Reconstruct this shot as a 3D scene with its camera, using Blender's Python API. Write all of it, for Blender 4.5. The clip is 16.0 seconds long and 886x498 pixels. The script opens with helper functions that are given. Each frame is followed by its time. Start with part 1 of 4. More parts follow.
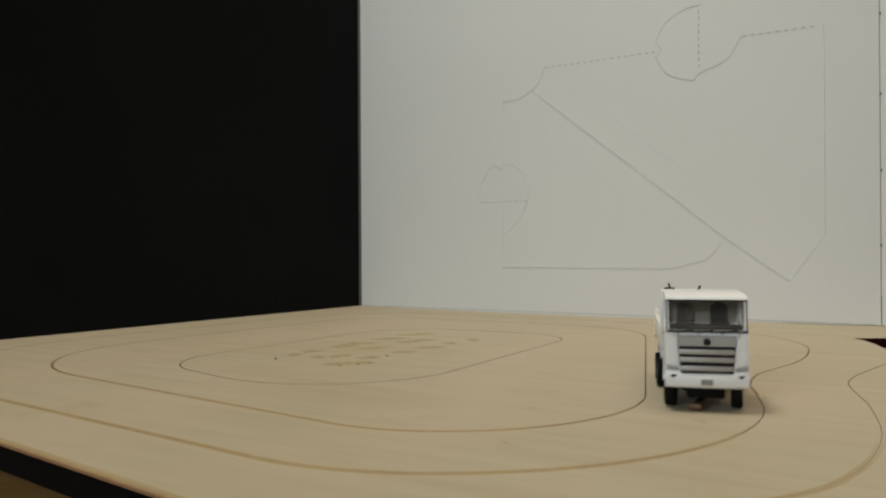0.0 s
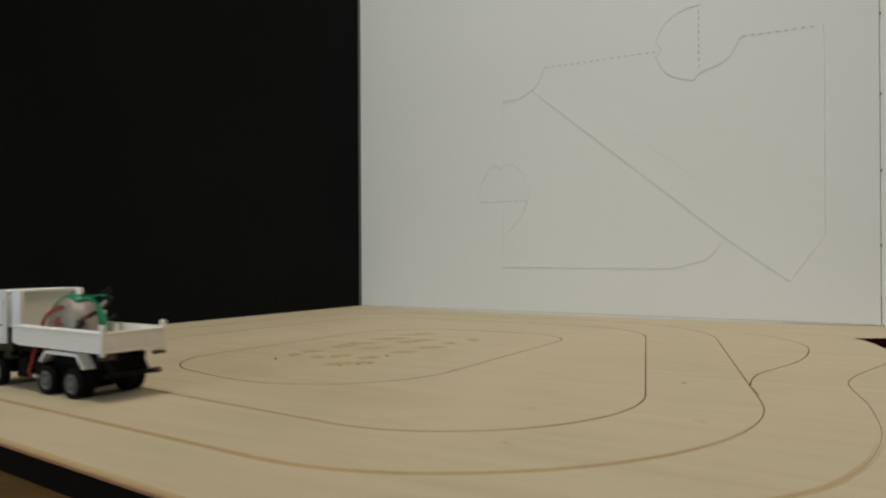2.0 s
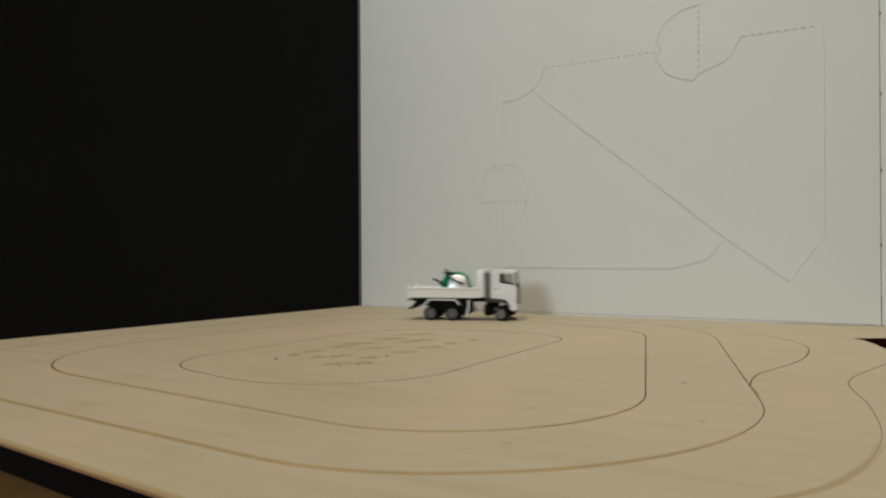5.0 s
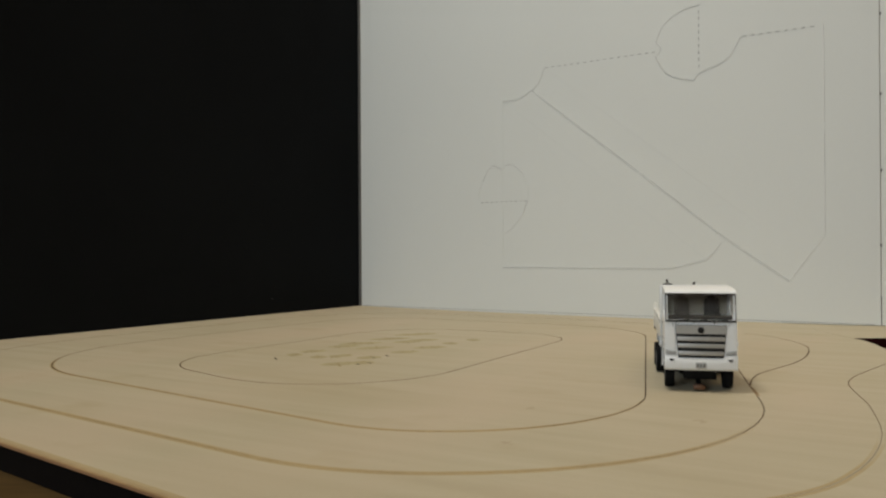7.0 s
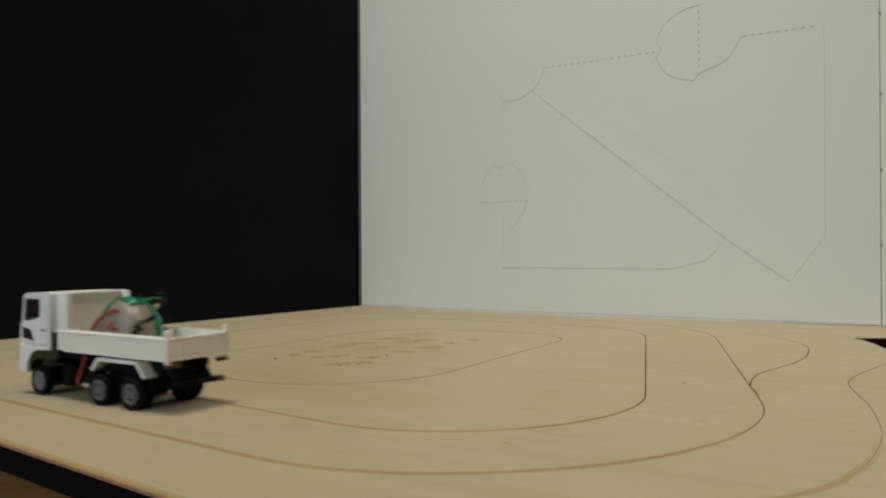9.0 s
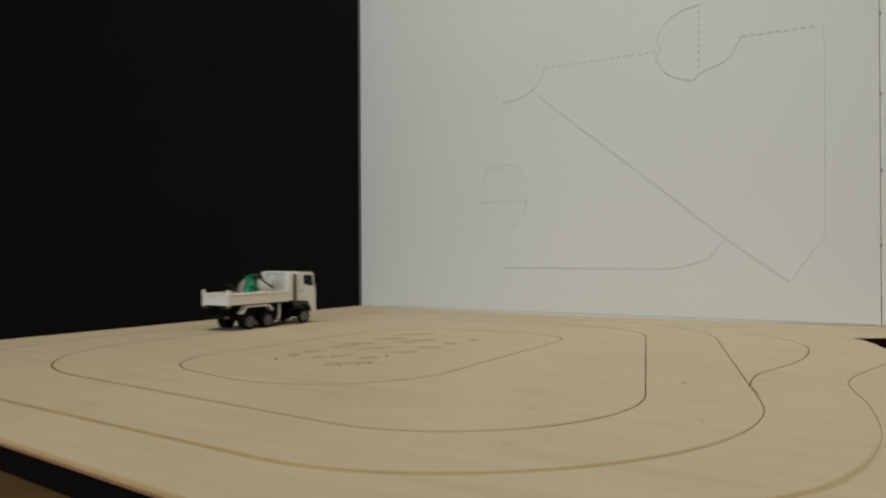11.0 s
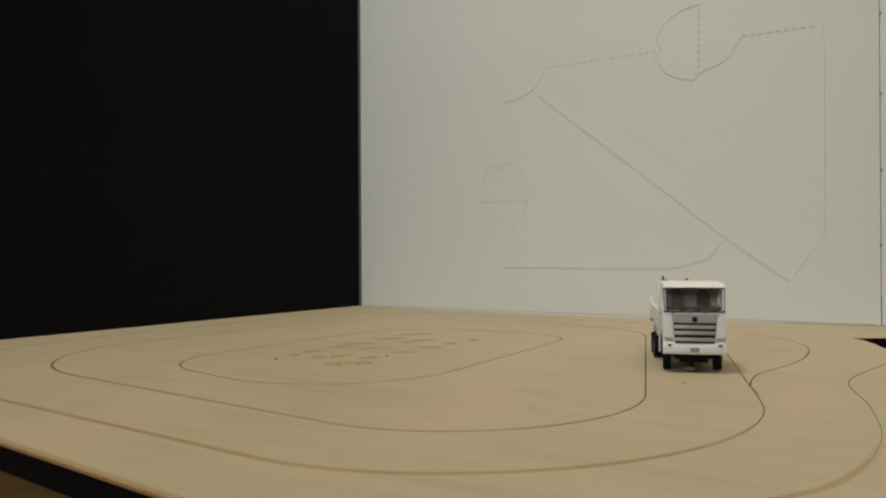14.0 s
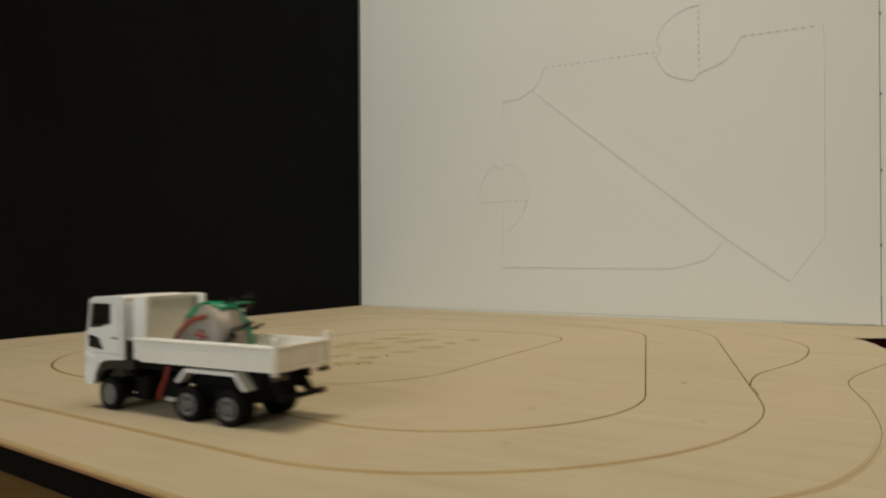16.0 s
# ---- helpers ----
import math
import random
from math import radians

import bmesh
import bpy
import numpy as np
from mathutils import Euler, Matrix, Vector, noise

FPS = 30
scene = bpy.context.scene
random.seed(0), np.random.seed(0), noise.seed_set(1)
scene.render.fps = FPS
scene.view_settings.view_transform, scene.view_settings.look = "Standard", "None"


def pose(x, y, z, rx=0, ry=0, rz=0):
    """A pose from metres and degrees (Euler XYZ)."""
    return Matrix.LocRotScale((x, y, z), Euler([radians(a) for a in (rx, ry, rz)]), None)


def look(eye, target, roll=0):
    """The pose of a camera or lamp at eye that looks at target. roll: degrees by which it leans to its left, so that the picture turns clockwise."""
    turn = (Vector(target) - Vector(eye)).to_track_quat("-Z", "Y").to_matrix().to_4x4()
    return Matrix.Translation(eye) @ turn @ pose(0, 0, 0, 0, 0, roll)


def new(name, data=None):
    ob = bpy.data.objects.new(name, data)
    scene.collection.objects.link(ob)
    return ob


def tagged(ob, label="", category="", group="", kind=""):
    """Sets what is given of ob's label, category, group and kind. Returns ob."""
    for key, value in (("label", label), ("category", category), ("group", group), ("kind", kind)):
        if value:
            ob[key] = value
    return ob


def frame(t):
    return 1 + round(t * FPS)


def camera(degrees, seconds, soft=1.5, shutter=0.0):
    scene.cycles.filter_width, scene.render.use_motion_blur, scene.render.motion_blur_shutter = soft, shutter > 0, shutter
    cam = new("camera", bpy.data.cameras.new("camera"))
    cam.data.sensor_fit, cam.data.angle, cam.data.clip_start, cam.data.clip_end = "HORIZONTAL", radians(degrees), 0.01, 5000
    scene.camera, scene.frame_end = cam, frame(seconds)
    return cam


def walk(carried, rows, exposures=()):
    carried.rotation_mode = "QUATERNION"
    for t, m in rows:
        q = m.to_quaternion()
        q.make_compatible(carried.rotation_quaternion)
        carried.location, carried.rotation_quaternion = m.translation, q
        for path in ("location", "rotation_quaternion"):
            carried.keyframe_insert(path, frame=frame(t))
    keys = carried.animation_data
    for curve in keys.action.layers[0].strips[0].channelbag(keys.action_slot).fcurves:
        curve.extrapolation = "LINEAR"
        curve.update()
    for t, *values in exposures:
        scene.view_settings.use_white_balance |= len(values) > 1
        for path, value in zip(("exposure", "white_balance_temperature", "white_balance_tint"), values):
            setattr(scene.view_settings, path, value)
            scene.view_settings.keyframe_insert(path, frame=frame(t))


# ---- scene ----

MM = 0.001
cam = camera(60.04, 16.0, soft=2.2, shutter=0.62)
EYE = Vector((0.0, 0.0, 0.057))
AIM = look(EYE, EYE + Vector((0.0, 1.0, math.tan(radians(0.18)))), roll=-0.33)
walk(cam, [(0.0, AIM), (16.0, AIM)], [(0.0, 0.0, 6500, 10), (12.5, 0.0, 6500, 10), (13.5, -0.06, 6700, 10), (14.5, -0.07, 6950, 10), (15.2, 0.0, 6950, 10), (16.0, 0.0, 7300, 10)])

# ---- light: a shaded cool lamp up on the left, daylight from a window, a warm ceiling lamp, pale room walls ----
world = bpy.data.worlds.new("world")
world.use_nodes = True
scene.world = world
world.node_tree.nodes["Background"].inputs["Color"].default_value = (0.9, 0.95, 1.0, 1)
world.node_tree.nodes["Background"].inputs["Strength"].default_value = 0.02


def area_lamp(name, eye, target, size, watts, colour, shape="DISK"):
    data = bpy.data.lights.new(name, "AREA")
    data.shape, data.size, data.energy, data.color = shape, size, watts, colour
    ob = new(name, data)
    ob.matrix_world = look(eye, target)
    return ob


key = area_lamp("lamp_key", (-0.29, 0.26, 1.60), (0.26, 0.46, 0.0), 0.34, 3.8, (1.0, 0.97, 0.87))
key.data.spread = radians(99.5)      # a lamp under a shade
area_lamp("window_daylight", (-1.42, -1.72, 0.81), (-0.05, 0.5, 0.1), 0.50, 18.9, (0.79, 0.91, 1.0), "SQUARE")
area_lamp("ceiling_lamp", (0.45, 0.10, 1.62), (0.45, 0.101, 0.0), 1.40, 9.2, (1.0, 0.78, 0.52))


# ---- materials ----
def material(name, colour, rough=0.5, metal=0.0, vary=0.06, grain=400.0, bump=0.0, coarse=30.0, stretch=(1, 1, 1), spec=0.5, space="Object"):
    """A surface with variation at two scales and fine relief."""
    m = bpy.data.materials.new(name)
    m.use_nodes = True
    nt = m.node_tree
    b = nt.nodes["Principled BSDF"]
    b.inputs["Roughness"].default_value, b.inputs["Metallic"].default_value = rough, metal
    b.inputs["Specular IOR Level"].default_value = spec
    tc = nt.nodes.new("ShaderNodeTexCoord")
    mp = nt.nodes.new("ShaderNodeMapping")
    mp.inputs["Scale"].default_value = stretch
    nt.links.new(tc.outputs[space], mp.inputs["Vector"])
    fine, big = nt.nodes.new("ShaderNodeTexNoise"), nt.nodes.new("ShaderNodeTexNoise")
    for n, sc in ((fine, grain), (big, coarse)):
        n.inputs["Scale"].default_value, n.inputs["Detail"].default_value = sc, 5
        nt.links.new(mp.outputs["Vector"], n.inputs["Vector"])
    add = nt.nodes.new("ShaderNodeMath")
    add.operation = "ADD"
    nt.links.new(fine.outputs["Fac"], add.inputs[0])
    nt.links.new(big.outputs["Fac"], add.inputs[1])
    ramp = nt.nodes.new("ShaderNodeMapRange")
    ramp.inputs["From Min"].default_value, ramp.inputs["From Max"].default_value = 0.6, 1.4
    ramp.inputs["To Min"].default_value, ramp.inputs["To Max"].default_value = 1 - vary, 1 + vary
    nt.links.new(add.outputs[0], ramp.inputs["Value"])
    mul = nt.nodes.new("ShaderNodeVectorMath")
    mul.operation = "SCALE"
    mul.inputs[0].default_value = colour
    nt.links.new(ramp.outputs["Result"], mul.inputs["Scale"])
    nt.links.new(mul.outputs["Vector"], b.inputs["Base Color"])
    if bump:
        bp = nt.nodes.new("ShaderNodeBump")
        bp.inputs["Strength"].default_value, bp.inputs["Distance"].default_value = bump, 0.0003
        nt.links.new(fine.outputs["Fac"], bp.inputs["Height"])
        nt.links.new(bp.outputs["Normal"], b.inputs["Normal"])
    return m


CARD = material("white_card", (0.69, 0.70, 0.672), 0.7, vary=0.02, grain=900, bump=0.15, coarse=8)
BLACK_CARD = material("black_card", (0.0064, 0.0074, 0.0088), 0.75, vary=0.25, grain=900, bump=0.1, coarse=9, spec=0.05)
TABLE = material("table_wood", (0.058, 0.035, 0.012), 0.7, vary=0.35, grain=90, coarse=12, stretch=(1, 6, 1), spec=0.08)
MAROON = material("maroon_cloth", (0.022, 0.004, 0.004), 0.95, vary=0.25, grain=1200, bump=0.4, spec=0.04)
BURNT = material("burnt_cut", (0.15, 0.095, 0.04), 0.8, vary=0.4, grain=500, coarse=60)
SCORCH = material("scorched_wood", (0.315, 0.228, 0.095), 0.75, vary=0.3, grain=300, coarse=40)
# shade and catch-light of the card's cut outlines, put into two colours
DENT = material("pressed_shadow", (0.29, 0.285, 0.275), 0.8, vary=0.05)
LIP = material("lip_highlight", (0.85, 0.85, 0.83), 0.6, vary=0.03)
CHAR = material("charred_edge", (0.007, 0.005, 0.004), 0.9, vary=0.4, grain=700, spec=0.08)
PLASTIC = material("white_plastic", (0.79, 0.795, 0.79), 0.38, vary=0.03, grain=700, coarse=90)
BEIGE = material("ivory_plastic", (0.79, 0.775, 0.71), 0.5, vary=0.04, grain=700, coarse=90)
IVORY = material("off_white_plastic", (0.79, 0.775, 0.725), 0.42, vary=0.05, grain=500, coarse=90)
ARCH = material("olive_black_plastic", (0.022, 0.022, 0.015), 0.38, vary=0.3, grain=400, bump=0.2)
RUBBER = material("black_rubber", (0.007, 0.007, 0.007), 0.85, vary=0.3, grain=900, bump=0.3, spec=0.1)
CHASSIS = material("black_plastic", (0.005, 0.005, 0.005), 0.65, vary=0.3, grain=600, spec=0.08)
RIM = material("grey_rim", (0.135, 0.135, 0.14), 0.5, metal=0.1, vary=0.12, grain=700)
SILVER = material("silver_bars", (0.40, 0.395, 0.38), 0.42, metal=0.35, vary=0.08, grain=700)
GREY = material("grey_panel", (0.125, 0.121, 0.115), 0.5, vary=0.1, grain=500)
DARK = material("dark_trim", (0.010, 0.0095, 0.009), 0.6, vary=0.2, grain=500, spec=0.25)
POUCH = material("battery_foil", (0.25, 0.225, 0.19), 0.5, metal=0.1, vary=0.15, grain=300, bump=0.5, coarse=120)
GREEN = material("green_film", (0.005, 0.20, 0.10), 0.28, vary=0.2, grain=250, bump=0.3, coarse=120)
RED = material("red_wire", (0.30, 0.035, 0.02), 0.45, vary=0.15, grain=500)
COPPER = material("copper_coil", (0.12, 0.055, 0.025), 0.5, metal=0.2, vary=0.3, grain=900, bump=0.4)
TAPE = material("brown_tape", (0.15, 0.115, 0.08), 0.8, vary=0.3, grain=300, bump=0.4)
PALE = material("pale_grey_plastic", (0.50, 0.49, 0.46), 0.5, vary=0.06, grain=500)
SEAT = material("dark_grey_seat", (0.05, 0.046, 0.04), 0.8, vary=0.2, grain=500)
SEAT_PALE = material("grey_seat", (0.15, 0.138, 0.115), 0.8, vary=0.2, grain=500)
FOIL = material("bright_foil", (0.86, 0.86, 0.84), 0.3, metal=0.25, vary=0.2, grain=400, bump=0.5)
LINING = material("cab_lining", (0.33, 0.30, 0.25), 0.8, vary=0.15, grain=300)
LENS = material("lamp_lens", (0.42, 0.42, 0.41), 0.25, vary=0.1, grain=500)
AMBER = material("brown_lens", (0.055, 0.036, 0.026), 0.4, vary=0.2, grain=500)
RUST = material("reddish_plastic", (0.09, 0.04, 0.028), 0.5, vary=0.25, grain=400)
PLASTER = material("room_plaster", (0.60, 0.58, 0.54), 0.85, vary=0.05, grain=120, bump=0.2, coarse=3)
CARPET = material("room_floor", (0.22, 0.17, 0.12), 0.9, vary=0.2, grain=200, coarse=5)


def glass_material():
    m = bpy.data.materials.new("smoked_glass")
    m.use_nodes = True
    b = m.node_tree.nodes["Principled BSDF"]
    b.inputs["Base Color"].default_value = (0.70, 0.68, 0.65, 1)
    b.inputs["Roughness"].default_value = 0.06
    b.inputs["Transmission Weight"].default_value = 1.0
    b.inputs["IOR"].default_value = 1.2
    return m


GLASS = glass_material()


def plywood():
    """Pale birch plywood: long faint grain, cloudy tone, a few darker patches."""
    m = bpy.data.materials.new("birch_plywood")
    m.use_nodes = True
    nt = m.node_tree
    b = nt.nodes["Principled BSDF"]
    b.inputs["Roughness"].default_value = 0.6
    b.inputs["Specular IOR Level"].default_value = 0.3
    tc = nt.nodes.new("ShaderNodeTexCoord")
    turn = nt.nodes.new("ShaderNodeMapping")
    turn.inputs["Rotation"].default_value = (0, 0, radians(30.4))
    nt.links.new(tc.outputs["Object"], turn.inputs["Vector"])
    grain_map = nt.nodes.new("ShaderNodeMapping")
    grain_map.inputs["Scale"].default_value = (9, 120, 1)
    nt.links.new(turn.outputs["Vector"], grain_map.inputs["Vector"])
    grain, cloud, fleck = (nt.nodes.new("ShaderNodeTexNoise") for _ in range(3))
    grain.inputs["Scale"].default_value, grain.inputs["Detail"].default_value = 1.0, 6
    nt.links.new(grain_map.outputs["Vector"], grain.inputs["Vector"])
    cloud_map = nt.nodes.new("ShaderNodeMapping")
    cloud_map.inputs["Scale"].default_value = (6, 10, 1)
    nt.links.new(turn.outputs["Vector"], cloud_map.inputs["Vector"])
    cloud.inputs["Scale"].default_value, cloud.inputs["Detail"].default_value = 1.0, 3
    nt.links.new(cloud_map.outputs["Vector"], cloud.inputs["Vector"])
    fleck.inputs["Scale"].default_value, fleck.inputs["Detail"].default_value = 900.0, 2
    nt.links.new(tc.outputs["Object"], fleck.inputs["Vector"])

    def mix(fac, a, c):
        n = nt.nodes.new("ShaderNodeMix")
        n.data_type = "RGBA"
        nt.links.new(fac, n.inputs["Factor"])
        for i, v in ((6, a), (7, c)):
            if isinstance(v, tuple):
                n.inputs[i].default_value = (*v, 1)
            else:
                nt.links.new(v, n.inputs[i])
        return n.outputs[2]

    def ramp(value, lo, hi):
        n = nt.nodes.new("ShaderNodeMapRange")
        n.inputs["From Min"].default_value, n.inputs["From Max"].default_value = lo, hi
        nt.links.new(value, n.inputs["Value"])
        return n.outputs["Result"]

    patch, stain = (nt.nodes.new("ShaderNodeTexNoise") for _ in range(2))
    for n, scale, detail in ((patch, (14, 5, 1), 2), (stain, (22, 34, 1), 4)):
        m2 = nt.nodes.new("ShaderNodeMapping")
        m2.inputs["Scale"].default_value = scale
        m2.inputs["Location"].default_value = (0.37 * detail, 0.61 * detail, 0)
        nt.links.new(turn.outputs["Vector"], m2.inputs["Vector"])
        n.inputs["Scale"].default_value, n.inputs["Detail"].default_value = 1.0, detail
        nt.links.new(m2.outputs["Vector"], n.inputs["Vector"])
    tone = mix(ramp(grain.outputs["Fac"], 0.3, 0.7), (0.386, 0.333, 0.228), (0.434, 0.382, 0.274))
    tone = mix(ramp(patch.outputs["Fac"], 0.42, 0.72), tone, (0.448, 0.372, 0.268))
    tone = mix(ramp(fleck.outputs["Fac"], 0.62, 0.95), tone, (0.355, 0.30, 0.19))
    tone = mix(ramp(stain.outputs["Fac"], 0.60, 1.0), tone, (0.335, 0.262, 0.148))
    tone2 = mix(ramp(cloud.outputs["Fac"], 0.52, 0.85), tone, (0.365, 0.305, 0.192))
    nt.links.new(tone2, b.inputs["Base Color"])
    bp = nt.nodes.new("ShaderNodeBump")
    bp.inputs["Strength"].default_value, bp.inputs["Distance"].default_value = 0.08, 0.0002
    nt.links.new(grain.outputs["Fac"], bp.inputs["Height"])
    nt.links.new(bp.outputs["Normal"], b.inputs["Normal"])
    return m


PLY = plywood()
KERF = material("kerf_bottom", (0.03, 0.018, 0.009), 0.85, vary=0.3, grain=300)
SMUDGE = material("grey_smudge", (0.35, 0.285, 0.19), 0.7, vary=0.15, grain=300)
RIM_BROWN = material("scorched_rim", (0.13, 0.065, 0.025), 0.75, vary=0.3, grain=300)
RIM_PALE = material("scorched_rim_pale", (0.33, 0.245, 0.13), 0.7, vary=0.2, grain=300)
RIM_TAN = material("scorched_rim_inner", (0.27, 0.175, 0.075), 0.75, vary=0.3, grain=300)
TAN = material("faint_scorch", (0.365, 0.288, 0.155), 0.7, vary=0.12, grain=200)


# ---- mesh helpers (millimetres in, metres out) ----
def finish(name, bm, mat, parent=None, label="", smooth=False, mats=None):
    bmesh.ops.recalc_face_normals(bm, faces=bm.faces)
    me = bpy.data.meshes.new(name)
    bm.to_mesh(me)
    bm.free()
    for x in (mats or [mat]):
        me.materials.append(x)
    if smooth:
        for p in me.polygons:
            p.use_smooth = True
        me.set_sharp_from_angle(angle=radians(38))
    ob = new(name, me)
    if parent:
        ob.parent = parent
    if label:
        ob["label"] = label
    return ob


def part(name, bm, mat, parent, label="", smooth=True):
    return finish(name, bm, mat, parent, label, smooth)


def bevel(bm, width, segments=2, geom=None):
    edges = geom if geom is not None else [e for e in bm.edges if e.is_manifold and e.calc_face_angle(0) > 0.5]
    bmesh.ops.bevel(bm, geom=edges, offset=width * MM, segments=segments, affect="EDGES", profile=0.5, clamp_overlap=True)
    return bm


def add_box(bm, x0, x1, y0, y1, z0, z1):
    g = bmesh.ops.create_cube(bm, size=1.0)
    m = Matrix.Translation(((x0 + x1) / 2 * MM, (y0 + y1) / 2 * MM, (z0 + z1) / 2 * MM)) @ Matrix.Diagonal(((x1 - x0) * MM, (y1 - y0) * MM, (z1 - z0) * MM, 1))
    bmesh.ops.transform(bm, matrix=m, verts=g["verts"])
    return g["verts"]


def add_prism(bm, outline, lo, hi, axis="y"):
    """A flat outline pushed along an axis: (x, z) along y, (y, z) along x or (x, y) along z."""
    place = {"y": lambda a, b, t: (a, t, b), "x": lambda a, b, t: (t, a, b), "z": lambda a, b, t: (a, b, t)}[axis]
    rings = [[bm.verts.new([c * MM for c in place(a, b, t)]) for a, b in outline] for t in (lo, hi)]
    n = len(outline)
    bm.faces.new(rings[0])
    bm.faces.new(rings[1][::-1])
    for i in range(n):
        bm.faces.new((rings[0][i], rings[0][(i + 1) % n], rings[1][(i + 1) % n], rings[1][i]))
    return rings[0] + rings[1]


def add_lathe(bm, profile, segments=28):
    """Turned about the y axis: (radius, y) pairs."""
    rings = []
    for r, y in profile:
        rings.append([bm.verts.new((r * MM * math.cos(k * math.tau / segments), y * MM, r * MM * math.sin(k * math.tau / segments))) for k in range(segments)])
    for a, b in zip(rings, rings[1:]):
        for k in range(segments):
            bm.faces.new((a[k], a[(k + 1) % segments], b[(k + 1) % segments], b[k]))
    bm.faces.new(rings[0])
    bm.faces.new(rings[-1][::-1])


def add_tube(bm, pts, radius, sides=7):
    pts = [Vector(p) * MM for p in pts]
    rings = []
    for i, p in enumerate(pts):
        d = (pts[min(i + 1, len(pts) - 1)] - pts[max(i - 1, 0)]).normalized()
        u = d.orthogonal().normalized() if i == 0 else (u - d * u.dot(d)).normalized()
        v = d.cross(u)
        rings.append([bm.verts.new(p + (u * math.cos(k * math.tau / sides) + v * math.sin(k * math.tau / sides)) * radius * MM) for k in range(sides)])
    for a, b in zip(rings, rings[1:]):
        for k in range(sides):
            bm.faces.new((a[k], a[(k + 1) % sides], b[(k + 1) % sides], b[k]))
    bm.faces.new(rings[0][::-1])
    bm.faces.new(rings[-1])


def curve(pts, steps=8):
    """A smooth line through a few points."""
    P = [Vector(p) for p in pts]
    P = [P[0] * 2 - P[1], *P, P[-1] * 2 - P[-2]]
    out = []
    for a, b, c, d in zip(P, P[1:], P[2:], P[3:]):
        for k in range(steps):
            t = k / steps
            out.append(0.5 * (2 * b + (c - a) * t + (2 * a - 5 * b + 4 * c - d) * t * t + (3 * b - a - 3 * c + d) * t ** 3))
    return out + [P[-2]]


def rounded(corners, closed=True, steps=18):
    """A line of straights and fillets: corners (x, y, radius)."""
    n, out = len(corners), []
    for i, (x, y, r) in enumerate(corners):
        p = Vector((x, y))
        if not closed and i in (0, n - 1):
            out.append(p)
            continue
        a = Vector(corners[i - 1][:2]) - p
        b = Vector(corners[(i + 1) % n][:2]) - p
        half = a.angle(b) / 2
        cut = min(r / math.tan(half), a.length * 0.75, b.length * 0.75)
        r = cut * math.tan(half)
        a, b = a.normalized(), b.normalized()
        mid = p + (a + b).normalized() * (r / math.sin(half))
        s, e = p + a * cut - mid, p + b * cut - mid
        turn = s.angle_signed(e)
        for k in range(steps + 1):
            ang = -turn * k / steps
            out.append(mid + Vector((s.x * math.cos(ang) - s.y * math.sin(ang), s.x * math.sin(ang) + s.y * math.cos(ang))))
    return out


def add_ribbon(bm, pts, width, lift, place, closed=False, fade=None):
    """A thin raised bead along a flat line; place() sets a flat point and height into the world."""
    n = len(pts)
    rows = []
    for i, p in enumerate(pts):
        a = pts[(i - 1) % n] if closed or i else p
        b = pts[(i + 1) % n] if closed or i < n - 1 else p
        d = (b - a).normalized()
        s = Vector((-d.y, d.x)) * (width / 2 * (fade(p) if fade else 1.0))
        rows.append([bm.verts.new(place(p + s, -0.05)), bm.verts.new(place(p + s * 0.6, lift)), bm.verts.new(place(p - s * 0.6, lift)), bm.verts.new(place(p - s, -0.05))])
    for i in range(n if closed else n - 1):
        if fade and fade(pts[i]) < 0.03:
            continue
        a, b = rows[i], rows[(i + 1) % n]
        for k in range(3):
            bm.faces.new((a[k], a[k + 1], b[k + 1], b[k]))


# ---- the place ----
WALL = pose(-86.8 * MM, 815.2 * MM, 0, 0, 0, -30.45)     # along the white card, from the corner


def on_board(p, h):
    return Vector((p.x, p.y, h)) * MM


def bulge(along):
    """How far the white card is bowed out towards the front."""
    return 20.5 * math.sin(math.pi * min(max(along / 500.0, 0.0), 1.0)) ** 0.8


def on_card(p, h):
    """A point of the card's drawing, carried onto the bowed sheet in line with the eye."""
    flat = WALL @ (Vector((p.x, -h, p.y)) * MM)
    k, back = 1.0, WALL.inverted()
    for _ in range(8):
        q = back @ (EYE + (flat - EYE) * k)
        k -= (q.y / MM + bulge(q.x / MM) + h) / 659.0
    return EYE + (flat - EYE) * k


